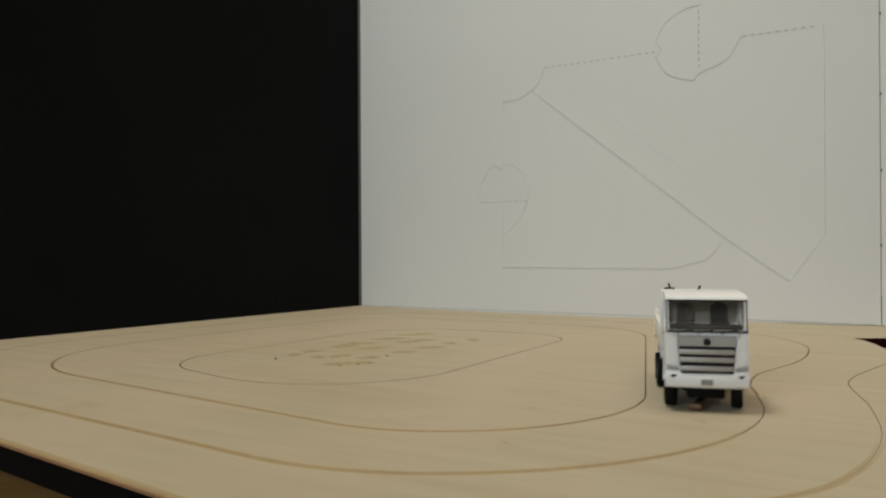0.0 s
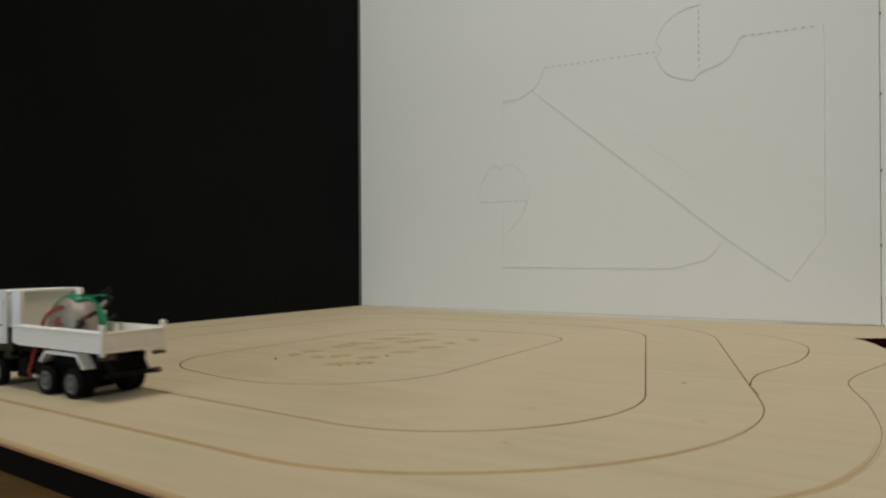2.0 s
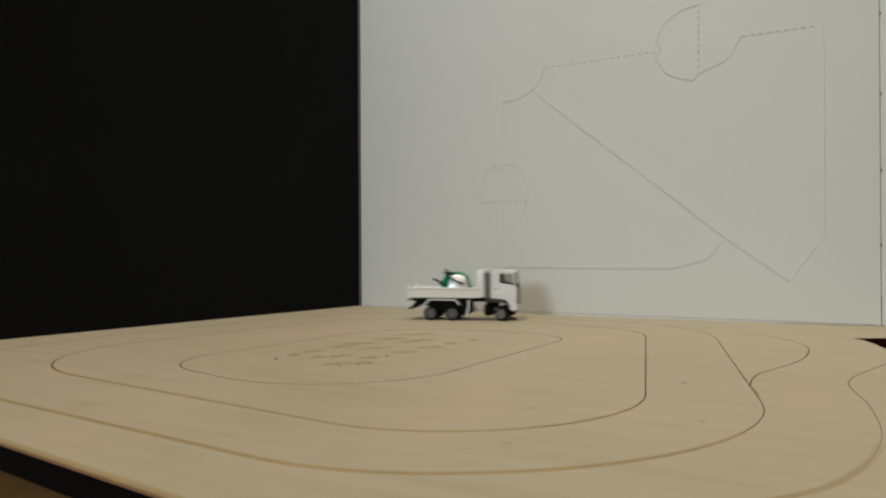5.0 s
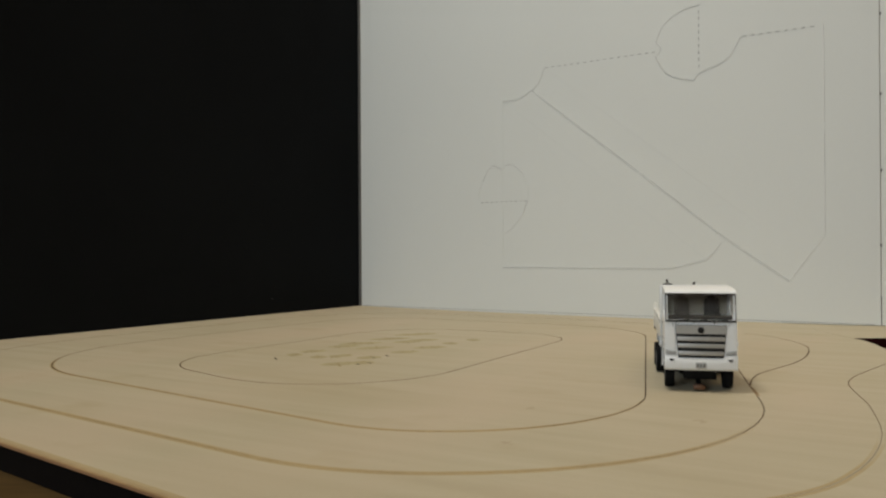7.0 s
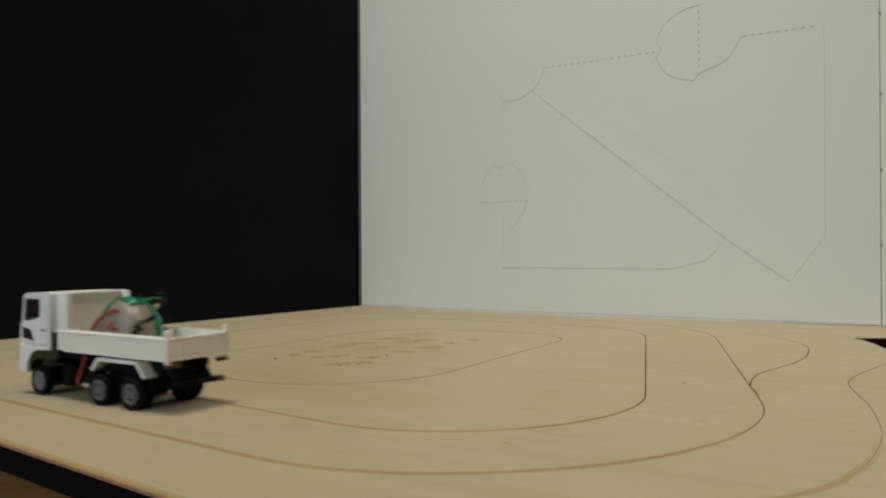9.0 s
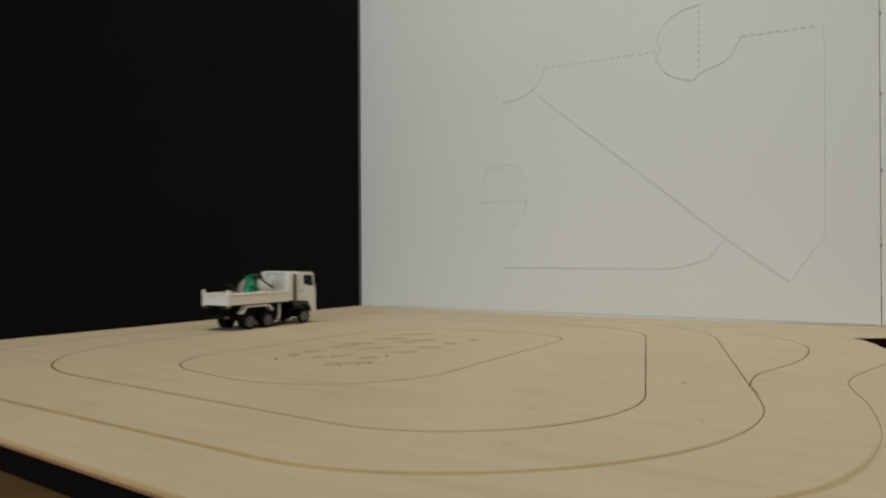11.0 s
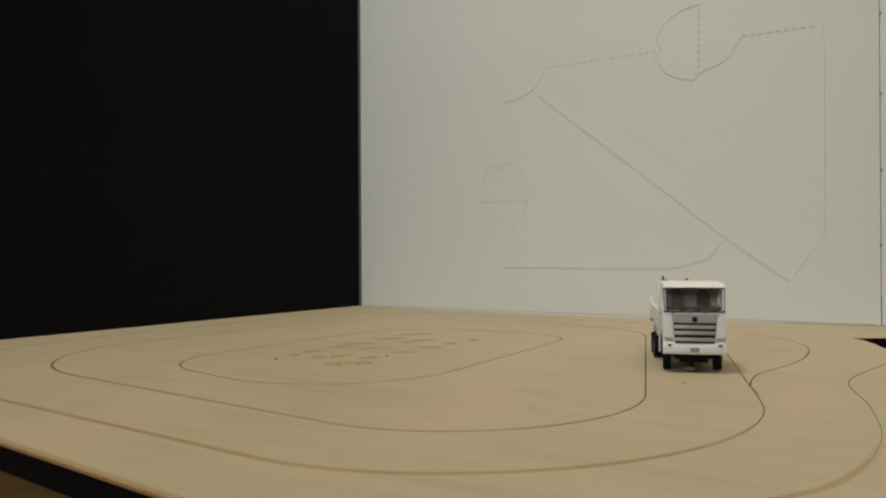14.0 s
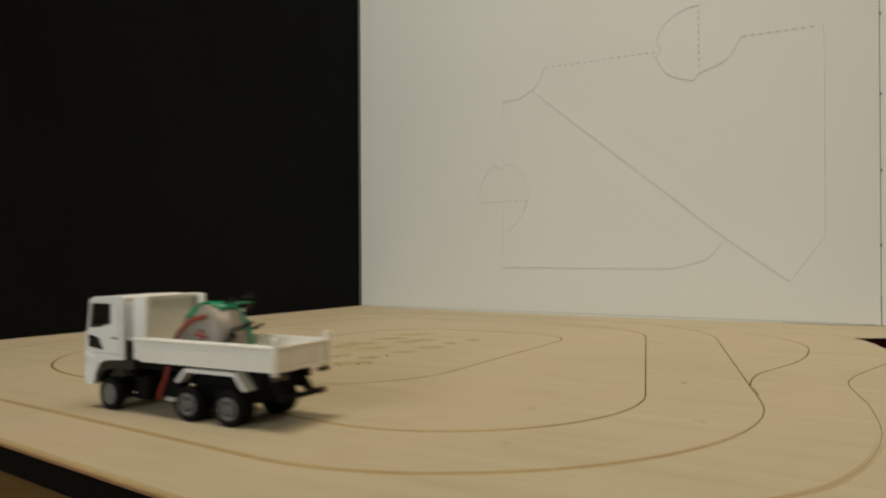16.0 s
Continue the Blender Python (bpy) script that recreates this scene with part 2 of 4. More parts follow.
def build_setting():
    bm = bmesh.new()
    add_box(bm, -1800, 1800, -1800, 1900, -760, -740)
    tagged(finish("floor", bm, CARPET), "brown carpeted room floor under the table", "floor", kind="structure")
    bm = bmesh.new()
    add_box(bm, -1800, 1800, -1800, 1900, 1650, 1670)
    tagged(finish("ceiling", bm, PLASTER), "plain pale plaster ceiling", "ceiling", kind="structure")
    for nm, b in (("wall_north", (-1800, 1800, 1900, 1920)), ("wall_west", (-1820, -1800, -1820, 1920)), ("wall_east", (1800, 1820, -1820, 1920))):
        bm = bmesh.new()
        add_box(bm, *b, -760, 1670)
        tagged(finish(nm, bm, PLASTER), "plain pale plaster room wall", "wall", kind="structure")
    for b in ((-1800, -1720, -760, 1670), (-1120, 1800, -760, 1670), (-1720, -1120, -760, 510), (-1720, -1120, 1110, 1670)):
        bm = bmesh.new()
        add_box(bm, b[0], b[1], -1820, -1800, b[2], b[3])
        tagged(finish("wall_south", bm, PLASTER), "plain pale plaster room wall beside the window", "wall", kind="structure")
    window = tagged(new("window_1"), "white framed room window letting in daylight", "window", kind="structure")
    for b in ((-1720, -1685, 510, 1110), (-1155, -1120, 510, 1110), (-1685, -1155, 510, 545), (-1685, -1155, 1075, 1110), (-1430, -1410, 545, 1075)):
        bm = bmesh.new()
        add_box(bm, b[0], b[1], -1825, -1790, b[2], b[3])
        part("window_frame", bevel(bm, 3), PLASTIC, window)
    # table with legs
    table = new("table")
    tagged(table, "brown wooden table carrying the plywood board", "table")
    bm = bmesh.new()
    add_box(bm, -620, 620, -350, 1050, -33, -7.5)
    part("tabletop", bevel(bm, 3), TABLE, table)
    for x in (-560, 520):
        for y in (-300, 960):
            bm = bmesh.new()
            add_box(bm, x, x + 50, y, y + 50, -740, -33)
            part("leg", bevel(bm, 3), TABLE, table)
    bm = bmesh.new()
    add_prism(bm, [(263.5, 492.3), (263.5, 612), (469, 492.3)], -7.5, -0.3, "z")
    offcut = finish("plywood_offcut", bm, PLY, mats=[PLY, MAROON])
    for face in offcut.data.polygons:
        face.material_index = 0 if face.normal.z > 0.5 else 1
    tagged(offcut, "second pale plywood sheet butted against the road board", "board")
    bm = bmesh.new()
    add_prism(bm, [(238.5, 330), (245.5, 396), (253.3, 436.3), (259.3, 456.8), (263.4, 477.5), (263.3, 492), (520, 491), (520, 330)], -7.6, -6.2, "z")
    tagged(finish("maroon_cloth", bm, MAROON), "dark maroon cloth lying on the table beside the board", "cloth")
    # black card standing along the board's edge
    bm = bmesh.new()
    vs = add_box(bm, -560, 0, 0.5, 4, -7.5, 420)
    bmesh.ops.transform(bm, matrix=pose(-86.8 * MM, 815.2 * MM, 0, 0, 0, 56.0) , verts=vs)
    black = tagged(finish("black_card", bevel(bm, 0.4), BLACK_CARD), "matt black card panel standing upright behind the board", "panel")
    stand = pose(-86.8 * MM, 815.2 * MM, 0, 0, 0, 56.0)
    bm = bmesh.new()
    vs = add_box(bm, -3.2, -1.0, -0.6, 0.6, -1, 420)
    bmesh.ops.transform(bm, matrix=stand, verts=vs)
    part("card_edge", bm, GREY, black, "worn grey cut edge of the card")
    for x, z in ((-128, 14), (-3.5, 32)):
        bm = bmesh.new()
        vs = add_box(bm, x, x + 0.8, -0.1, 0.6, z, z + 0.7)
        bmesh.ops.transform(bm, matrix=stand, verts=vs)
        part("dust_speck", bm, GREY, black, "pale dust speck")
    # white card standing along the back, on the board
    bm = bmesh.new()
    front = [(k * 479.6 / 28, -bulge(k * 479.6 / 28)) for k in range(29)]
    vs = add_prism(bm, front + [(x, y + 3) for x, y in reversed(front)], 0, 420, "z")
    bmesh.ops.transform(bm, matrix=WALL, verts=vs)
    card = finish("white_card", bm, CARD)
    tagged(card, "white card panel with pressed pattern outlines standing upright", "panel")
    bm = bmesh.new()
    vs = add_box(bm, 480.2, 760, -3.6, 0.4, 0, 420)
    bmesh.ops.transform(bm, matrix=WALL, verts=vs)
    tagged(finish("white_card", bevel(bm, 0.4), CARD), "plain white card panel standing beside the patterned one", "panel")
    return card


def offset_line(pts, d, closed):
    n, out = len(pts), []
    for i, p in enumerate(pts):
        a = pts[(i - 1) % n] if closed or i else p
        b = pts[(i + 1) % n] if closed or i < n - 1 else p
        t = (b - a).normalized()
        out.append(p + Vector((-t.y, t.x)) * d)
    return out


def build_board():
    """The plywood board, cut right through its top ply along the road outlines."""
    routes = (
        ([(-151, 399, 50), (-39, 291, 66), (90, 513, 36), (-34, 583, 60)], True),
        ([(-248.5, 416.5, 101), (-21, 243, 65), (63.8, 243, 80), (147, 557, 72), (-65, 681, 62)], True),
        ([(-319, 405, 146), (-30, 197, 90), (94, 197, 122), (199, 579, 118), (-80, 747, 106)], True),
    )
    lines = [(rounded(route, closed), closed) for route, closed in routes]
    # the lay-by at the side and the outer road, both free curves
    lines.append((curve([Vector(p) for p in ((128.4, 321.5), (132.8, 331.5), (138.2, 342), (146.5, 354), (162, 370), (180, 390), (198, 417), (214, 454), (216, 494), (206, 524))], 8), False))
    lines.append((curve([Vector(p) for p in ((20, 160), (77, 176), (106, 197), (133, 233), (153, 275), (162, 300), (169.5, 321), (177, 334), (189, 349), (220, 381), (232, 393))], 8), False))
    outline = [Vector(p) for p in ((-363, 406), (-86, 818), (264, 612), (262, 545), (261.8, 493), (262.1, 477.5), (257.8, 457), (251.8, 436.5), (244, 396), (237, 330), (205, 150), (140, 40), (112, 41))]
    kerfs, depth = (0.42, 0.36, 0.31, 0.36, 0.15), 1.6
    loops = [outline]
    for (pts, closed), kerf in zip(lines, kerfs):
        left, right = offset_line(pts, kerf / 2, closed), offset_line(pts, -kerf / 2, closed)
        loops += [left, right] if closed else [left + right[::-1]]
    bm = bmesh.new()
    rims, edges = [], []
    for loop in loops:
        clean = [p for i, p in enumerate(loop) if (p - loop[i - 1]).length > 1e-4]
        ring = [bm.verts.new((p.x * MM, p.y * MM, 0)) for p in clean]
        edges += [bm.edges.new((v, ring[(i + 1) % len(ring)])) for i, v in enumerate(ring)]
        rims.append(ring)
    bmesh.ops.triangle_fill(bm, use_beauty=True, use_dissolve=False, edges=edges, normal=(0, 0, 1))
    for f in bm.faces:
        f.material_index = 0
        if f.normal.z < 0:
            f.normal_flip()
    for k, ring in enumerate(rims):
        low = [bm.verts.new((v.co.x, v.co.y, (-7.5 if k == 0 else -depth) * MM)) for v in ring]
        for i in range(len(ring)):
            j = (i + 1) % len(ring)
            bm.faces.new((ring[i], ring[j], low[j], low[i])).material_index = 1 if k == 0 else 2
        if k == 0:
            bm.faces.new(low).material_index = 1
    me = bpy.data.meshes.new("plywood_board")
    bm.to_mesh(me)
    bm.free()
    for m in (PLY, CHAR, BURNT):
        me.materials.append(m)
    board = tagged(new("plywood_board", me), "pale birch plywood board with laser-cut road outlines and charred edges", "board")
    for (pts, closed), kerf, burn, reach in zip(lines, kerfs, (0.25, 0.75, 0.95, 0.2, 0.95), ((20, 330), (80, 430), (105, 430), (0, 200), (400, 235))):
        def far(p):
            return min(max((p.y - 235) / 90, 0.0), 1.0)

        def fade(p, east=reach[0], north=reach[1]):
            near = min(max((north - p.y) / 90, 0.0), 1.0)
            return near * min(max((east - p.x) / 60, 0.0), 1.0)

        pts = [p.lerp(q, k / 4) for p, q in zip(pts, pts[1:] + (pts[:1] if closed else pts[-1:])) for k in range(4 if p != q else 1)]
        bm = bmesh.new()
        for side in (-1, 1):
            add_ribbon(bm, offset_line(pts, side * (0.1 + burn / 2), closed), burn, 0.015, on_board, closed, fade)
        part("scorch", bm, SCORCH, board, "pale scorched band along a cut")
        bm = bmesh.new()
        for side in (-1, 1):
            add_ribbon(bm, offset_line(pts, side * (0.1 + burn), closed), burn * 2.2, 0.007, on_board, closed, fade)
        part("scorch", bm, TAN, board, "faint yellowed band along a cut")
        bm = bmesh.new()
        add_ribbon(bm, pts, kerf * 1.2, 0.05, lambda p, h: on_board(p, h - depth), closed)
        part("cut_line", bm, KERF, board, "thin burnt laser-cut groove")
        bm = bmesh.new()
        for side in (-1, 1):
            add_ribbon(bm, offset_line(pts, side * (kerf / 2 + 0.08), closed), 0.16, 0.02, on_board, closed, far)
        part("cut_edge", bm, RIM_BROWN, board, "narrow browned edge of a cut")
    # where the lay-by runs into the road: a scorched, double-burnt stretch
    for pts, wide, lift, mat in (([(127.4, 318), (125.4, 309), (122.6, 299)], 1.7, 0.01, RIM_TAN), ([(127.2, 317), (125.2, 308.5), (123.2, 301)], 0.5, 0.02, BURNT)):
        bm = bmesh.new()
        add_ribbon(bm, [Vector(q) for q in pts], wide, lift, on_board)
        part("scorch", bm, mat, board, "brown scorch where two cuts meet")
    # the cut edge towards the front: brown at the rim, fading inwards
    inward = Vector((0.609, 0.793))
    for off, wide, lift, mat in ((0.5, 1.5, 0.03, RIM_BROWN), (1.5, 1.4, 0.024, RIM_TAN), (2.6, 1.6, 0.018, RIM_PALE), (3.8, 1.8, 0.012, TAN)):
        bm = bmesh.new()
        add_ribbon(bm, [Vector((-363, 406)) + inward * off, Vector((112, 41)) + inward * off], wide, lift, on_board)
        part("scorch", bm, mat, board, "brown scorched board edge")
    return board


def card_lines(card):
    strokes = (
        (curve([(350, 261), (335, 259), (320, 249), (313, 235)], 5) + curve([(313, 235), (317.5, 229), (313, 222)], 4) + curve([(313, 222), (323, 207), (334, 202), (345, 199)], 5) + curve([(345, 199), (350, 205), (371, 213), (382, 230)], 5), 0.9),
        ([(442.5, 231), (442.5, 68), (417, 32), (369, 67), (355, 49), (322, 41.5), (167, 42)], 0.9),
        ([(369, 67), (197, 207)], 1.0),
        (curve([(210, 226), (206, 215), (197, 207), (183, 200), (168, 200)], 5), 0.9),
        ([(210, 226), (396, 76)], 0.4),
        ([(168, 200), (354, 49)], 0.4),
        ([(168, 200), (167.5, 42)], 0.3),
        (curve([(146, 124), (150, 133), (158, 139), (166, 135), (173, 139), (182, 136), (189, 128)], 5), 0.8),
        (curve([(192, 103), (188, 92), (180, 82), (168, 72)], 5), 0.6),
        (curve([(146, 124), (142.5, 116), (141.5, 107), (143, 104)], 5), 0.4),
        (curve([(189, 128), (193, 119), (194, 110), (192, 103)], 5), 0.4),
    )
    bridges = [Vector(p) for p in ((187, 42), (257, 42), (383, 57), (442.5, 152), (300, 123), (240, 172), (330, 44), (336, 202))]

    def bridged(p):
        """The cut stops short at the small bridges that hold the pieces."""
        return 0.0 if any((p - b).length < 1.7 for b in bridges) else 1.0

    for pts, w in strokes:
        bm = bmesh.new()
        pts = [Vector(p) for p in pts]
        fine = [pts[0]]
        for a, b in zip(pts, pts[1:]):
            n = max(1, int((b - a).length / 1.6))
            fine += [a.lerp(b, (k + 1) / n) for k in range(n)]
        add_ribbon(bm, fine, w * 0.6, 0.2, on_card)
        part("pressed_line", bm, CARD, card)
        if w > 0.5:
            # lip's highlight painted bright beside a thin crease with its shade painted dark
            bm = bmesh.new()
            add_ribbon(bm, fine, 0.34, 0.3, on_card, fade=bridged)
            part("crease", bm, DENT, card, "thin crease with its shade painted grey")
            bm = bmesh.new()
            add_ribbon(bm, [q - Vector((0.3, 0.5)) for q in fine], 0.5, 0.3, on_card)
            part("lip", bm, LIP, card, "highlight of the cut lip, painted bright")
    # dashed slots: the shade inside them is put into the grey
    for a, b, count in (((210, 226), (315, 227), 17), ((382, 230), (438, 230), 9), ((349, 258), (349, 207), 9), ((143, 104), (194, 104), 10)):
        a, b = Vector(a), Vector(b)
        for k in range(count):
            bm = bmesh.new()
            add_ribbon(bm, [a.lerp(b, (k + 0.2) / count), a.lerp(b, (k + 0.68) / count)], 0.62, 0.25, on_card)
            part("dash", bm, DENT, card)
    # contact shade where the card meets the board, painted as a grey ribbon
    bm = bmesh.new()
    add_ribbon(bm, [Vector((k * 16.4 + 1, 0.25)) for k in range(30)], 0.3, 0.12, on_card)
    part("foot_shade", bm, GREY, card, "grey contact shade painted along the foot of the card")
    for s, z in ((481, 233), (481, 173), (481, 116), (480.5, 60)):
        bm = bmesh.new()
        add_ribbon(bm, [Vector((s - 0.6, z - 1.2)), Vector((s - 0.6, z + 0.8))], 1.2, 0.5, on_card)
        part("tape_dot", bm, GREY, card, "small grey joint mark")


def board_marks(board):
    """Engraved lettering too worn to read: plain faint bars; and three specks."""
    rng = random.Random(4)
    mark = material("faded_engraving", (0.265, 0.21, 0.095), 0.8, vary=0.45, grain=260)
    faint = material("worn_engraving", (0.31, 0.26, 0.135), 0.8, vary=0.3, grain=160)
    worn = material("yellowed_wood", (0.355, 0.305, 0.17), 0.75, vary=0.14, grain=130, coarse=50)
    dark, pale, glow = bmesh.new(), bmesh.new(), bmesh.new()
    for k, (x, y, size) in enumerate(((-60, 464, 11.6), (-75, 441, 9.1), (-68, 417, 5.5), (-59, 419, 4.3), (-54, 423, 4.4), (-52, 478, 16.2), (-41, 455, 13.4), (-35, 502, 16.3), (-19, 528, 17.9), (-23, 485, 10.7), (-13, 494, 12.4), (-22, 436, 9.6), (-8, 456, 12.1), (-53, 391, 11.5), (-42, 395, 7.6), (-83, 427, 5.0), (4, 475, 5.6), (19, 493, 5.1), (-40, 414, 7.9))):
        count = max(3, int(size / 2))
        for j in range(count):
            at = Vector((x + size * ((j + 0.5) / count - 0.5), y + 0.35 * size * ((j + 0.5) / count - 0.5) + rng.uniform(-3, 3)))
            tall = Vector((rng.uniform(-1.6, 1.6), rng.uniform(2.0, 6.0)))
            add_ribbon(dark if (j + k) % 3 == 0 else pale, [at - tall, at + tall], rng.uniform(0.8, 1.9), 0.02 + 0.004 * (j % 3), on_board)
        way = Vector((size * 0.8, size * 0.3))
        add_ribbon(glow, [Vector((x, y)) + way * (h / 6) for h in range(-6, 7)], 17.0, 0.006 + 0.0004 * k, on_board, fade=lambda p, x=x, w=way.x: math.sqrt(max(0.05, 1 - ((p.x - x) / w) ** 2)))
    for bm, mat, label in ((dark, mark, "faded engraved bars"), (pale, faint, "worn engraved bars"), (glow, worn, "yellowed wood round the engraving")):
        part("engraving", bm, mat, board, label)["kind"] = "stuff"
    for x, y, w in ((-90, 411, 3.0), (-37.8, 413.5, 2.4), (-31, 420, 2.0), (-43.6, 389, 1.6), (-37.7, 393, 1.8), (103, 329, 1.3)):
        bm = bmesh.new()
        add_ribbon(bm, [Vector((x - w / 2, y + w)), Vector((x + w / 2, y - w))], 1.2, 0.05, on_board)
        part("speck", bm, CHAR, board, "small dark speck")
    for x, y, w in ((30.6, 278, 2.6), (18.5, 228, 2.2), (85, 255, 3.0)):
        bm = bmesh.new()
        for k in range(7):
            at = Vector((x + rng.uniform(-0.6, 0.6) * w, y + rng.uniform(-2, 2)))
            add_ribbon(bm, [at - Vector((w * 0.3, 0.6)), at + Vector((w * 0.3, 0.3))], rng.uniform(0.6, 1.6), 0.01 + 0.003 * k, on_board)
        part("smudge", bm, SMUDGE, board, "faint grey smudge")


card = build_setting()
board = build_board()
card_lines(card)
board_marks(board)

# ---- the model truck: x forward from the front axle, y to its left, z up, millimetres ----
AXLES = (1.2, -40.5, -59.1)
RADIUS = 5.85
SCALE = 0.978      # nearer to 1:89 than to 1:87


def build_wheel(truck, x, side, dual):
    wheel = new("wheel")
    wheel.parent = truck
    wheel.rotation_mode = "QUATERNION"
    half = 4.0 if dual else 1.9
    y = side * ((15.3 if dual else 13.6) - half)
    bm = bmesh.new()
    for c, h in (((-2.1, 1.8), (2.1, 1.8)) if dual else ((0, 1.9),)):
        add_lathe(bm, [(3.6, c - h * 0.8), (4.6, c - h), (5.4, c - h), (5.8, c - h * 0.7), (5.85, c), (5.8, c + h * 0.7), (5.4, c + h), (4.6, c + h), (3.6, c + h * 0.8)])
    part("tyre", bm, RUBBER, wheel, "black rubber tyre")
    bm = bmesh.new()
    o = side
    add_lathe(bm, [(3.9, -half * 0.5 * o), (3.9, half * 0.93 * o), (3.4, half * 0.97 * o), (3.2, half * 0.9 * o), (1.8, half * 0.87 * o), (1.6, half * 0.95 * o), (1.0, half * 0.98 * o)], 24)
    rim = part("rim", bm, RIM, wheel, "grey plastic wheel rim")
    for k in range(6):
        bm = bmesh.new()
        a = k * math.tau / 6
        vs = add_box(bm, -0.25, 0.25, -0.2, 0.2, -0.25, 0.25)
        bmesh.ops.translate(bm, verts=vs, vec=Vector((2.4 * math.cos(a), half * 0.87 * o, 2.4 * math.sin(a))) * MM)
        part("wheel_nut", bm, RIM, rim)
    return wheel, Vector((x * SCALE, y * SCALE, RADIUS)) * MM


def build_truck():
    truck = new("model_truck")
    tagged(truck, "white plastic model dump truck with a battery in its bed", "model truck")
    # cab: lower body with wheel arch, side walls, roof, rear wall
    lower = [(13.6, 8), (9.8, 8), (9.0, 12), (6.8, 15.6), (3.4, 17.2), (-7.2, 17.8), (-7.2, 29.3), (13.9, 28.0), (14.3, 25), (14.5, 14), (14.3, 10)]
    bm = bmesh.new()
    add_prism(bm, lower, -14.15, 14.15)
    cab = part("cab", bevel(bm, 0.8, 3), PLASTIC, truck, "white plastic cab")
    for s in (-1, 1):
        y0, y1 = sorted((s * 12.9, s * 14.0))
        for nm, outline in (("rear_quarter", [(-7.2, 29), (0.2, 29), (0.2, 38.8), (-7.2, 38.8)]),
                            ("window_ledge", [(0.2, 28.7), (13.9, 27.6), (13.2, 28.8), (7.0, 29.3), (0.2, 30.9)]),
                            ("front_pillar", [(13.6, 28.6), (12.2, 38.8), (11.3, 38.8), (12.6, 28.6)]),
                            ("roof_rail", [(0.2, 38.3), (11.8, 38.3), (11.7, 38.9), (0.2, 38.9)])):
            bm = bmesh.new()
            add_prism(bm, outline, y0, y1)
            part(nm, bevel(bm, 0.25, 2), PLASTIC, cab)
    bm = bmesh.new()
    add_box(bm, -7.2, -6.2, -12.9, 12.9, 29, 38.8)
    part("rear_wall", bevel(bm, 0.3, 2), PLASTIC, cab)
    bm = bmesh.new()
    add_prism(bm, [(12.5, 38.7), (11.8, 39.9), (9.0, 40.7), (-5.8, 41.3), (-7.2, 40.5), (-7.2, 38.7)], -14.0, 14.0)
    part("roof", bevel(bm, 0.9, 3), PLASTIC, cab)
    # glazing
    bm = bmesh.new()
    # the screen bows forward in the middle
    rows = []
    for k in range(15):
        y = -13.8 + 27.6 * k / 14
        back = 0.9 * (y / 13.8) ** 2 - 0.15
        rows.append([bm.verts.new(Vector((x - back, y, z)) * MM) for x, z in ((14.45, 27.7), (13.75, 33.4), (12.75, 38.9), (12.45, 38.9), (13.45, 33.4), (14.15, 27.7))])
    for a, b in zip(rows, rows[1:]):
        for k in range(6):
            bm.faces.new((a[k], a[(k + 1) % 6], b[(k + 1) % 6], b[k]))
    bm.faces.new(rows[0])
    bm.faces.new(rows[-1][::-1])
    screen = part("windscreen", bm, GLASS, cab, "smoked clear windscreen")
    screen.visible_shadow = False
    bm = bmesh.new()
    for y in (-13.9, 13.55):
        add_prism(bm, [(14.2, 27.5), (12.45, 39.0), (12.0, 39.0), (13.7, 27.5)], y, y + 0.35)
    for lo, hi in (((14.62, 27.4), (14.5, 28.1)), ((12.93, 38.5), (12.85, 39.1))):
        add_prism(bm, [lo, hi, (hi[0] - 0.5, hi[1]), (lo[0] - 0.5, lo[1])], -13.9, 13.9)
    part("windscreen_seal", bm, DARK, cab, "black windscreen surround")
    bm = bmesh.new()
    add_box(bm, -6.1, -5.8, -12.8, 12.8, 28.6, 38.6)
    add_box(bm, -6.0, 11.0, -12.8, 12.8, 38.2, 38.6)
    part("cab_lining", bm, LINING, cab, "dull olive-grey cab lining")
    for s in (-1, 1):
        y0, y1 = sorted((s * 13.2, s * 13.5))
        bm = bmesh.new()
        add_prism(bm, [(0.1, 30.2), (12.8, 29.0), (11.7, 38), (0.1, 38)], y0, y1)
        part("side_window", bm, GLASS, cab, "smoked clear side window", smooth=False).visible_shadow = False
        bm = bmesh.new()
        y0, y1 = sorted((s * 14.15, s * 14.5))
        add_box(bm, -3.6, -1.2, y0, y1, 25.4, 26.0)
        part("door_handle", bm, DARK, cab, "dark door handle")
        # dark surround of windscreen and wheel-arch liner
        bm = bmesh.new()
        y0, y1 = sorted((s * 8.5, s * 13.7))
        add_prism(bm, [(8.9, 8.6), (9.2, 12.2), (7.0, 15.9), (3.6, 17.5), (-12, 18.0), (-12, 14.6), (1.5, 14.2), (5.4, 12.9), (7.2, 10.8), (7.4, 8.6)], y0, y1)
        part("arch_trim", bm, ARCH, cab, "black wheel-arch trim")
        bm = bmesh.new()
        y0, y1 = sorted((s * 14.0, s * 14.5))
        for z in (16.2, 10.6):
            add_box(bm, 8.6, 13.6, y0, y1, z, z + 0.5)
        part("body_crease", bm, PLASTIC, cab)
    for s in (-1, 1):
        y0, y1 = sorted((s * 14.1, s * 14.32))
        bm = bmesh.new()
        add_box(bm, -5.2, -4.9, y0, y1, 18.2, 37.0)
        add_box(bm, -5.2, 9.0, y0, y1, 19.6, 19.9)
        part("door_seam", bm, PALE, cab, "thin grey door seam")
        bm = bmesh.new()
        add_prism(bm, [(9.6, 16.6), (14.3, 18.6), (14.3, 19.6), (9.2, 18.0)], s * 13.9, s * 14.6)
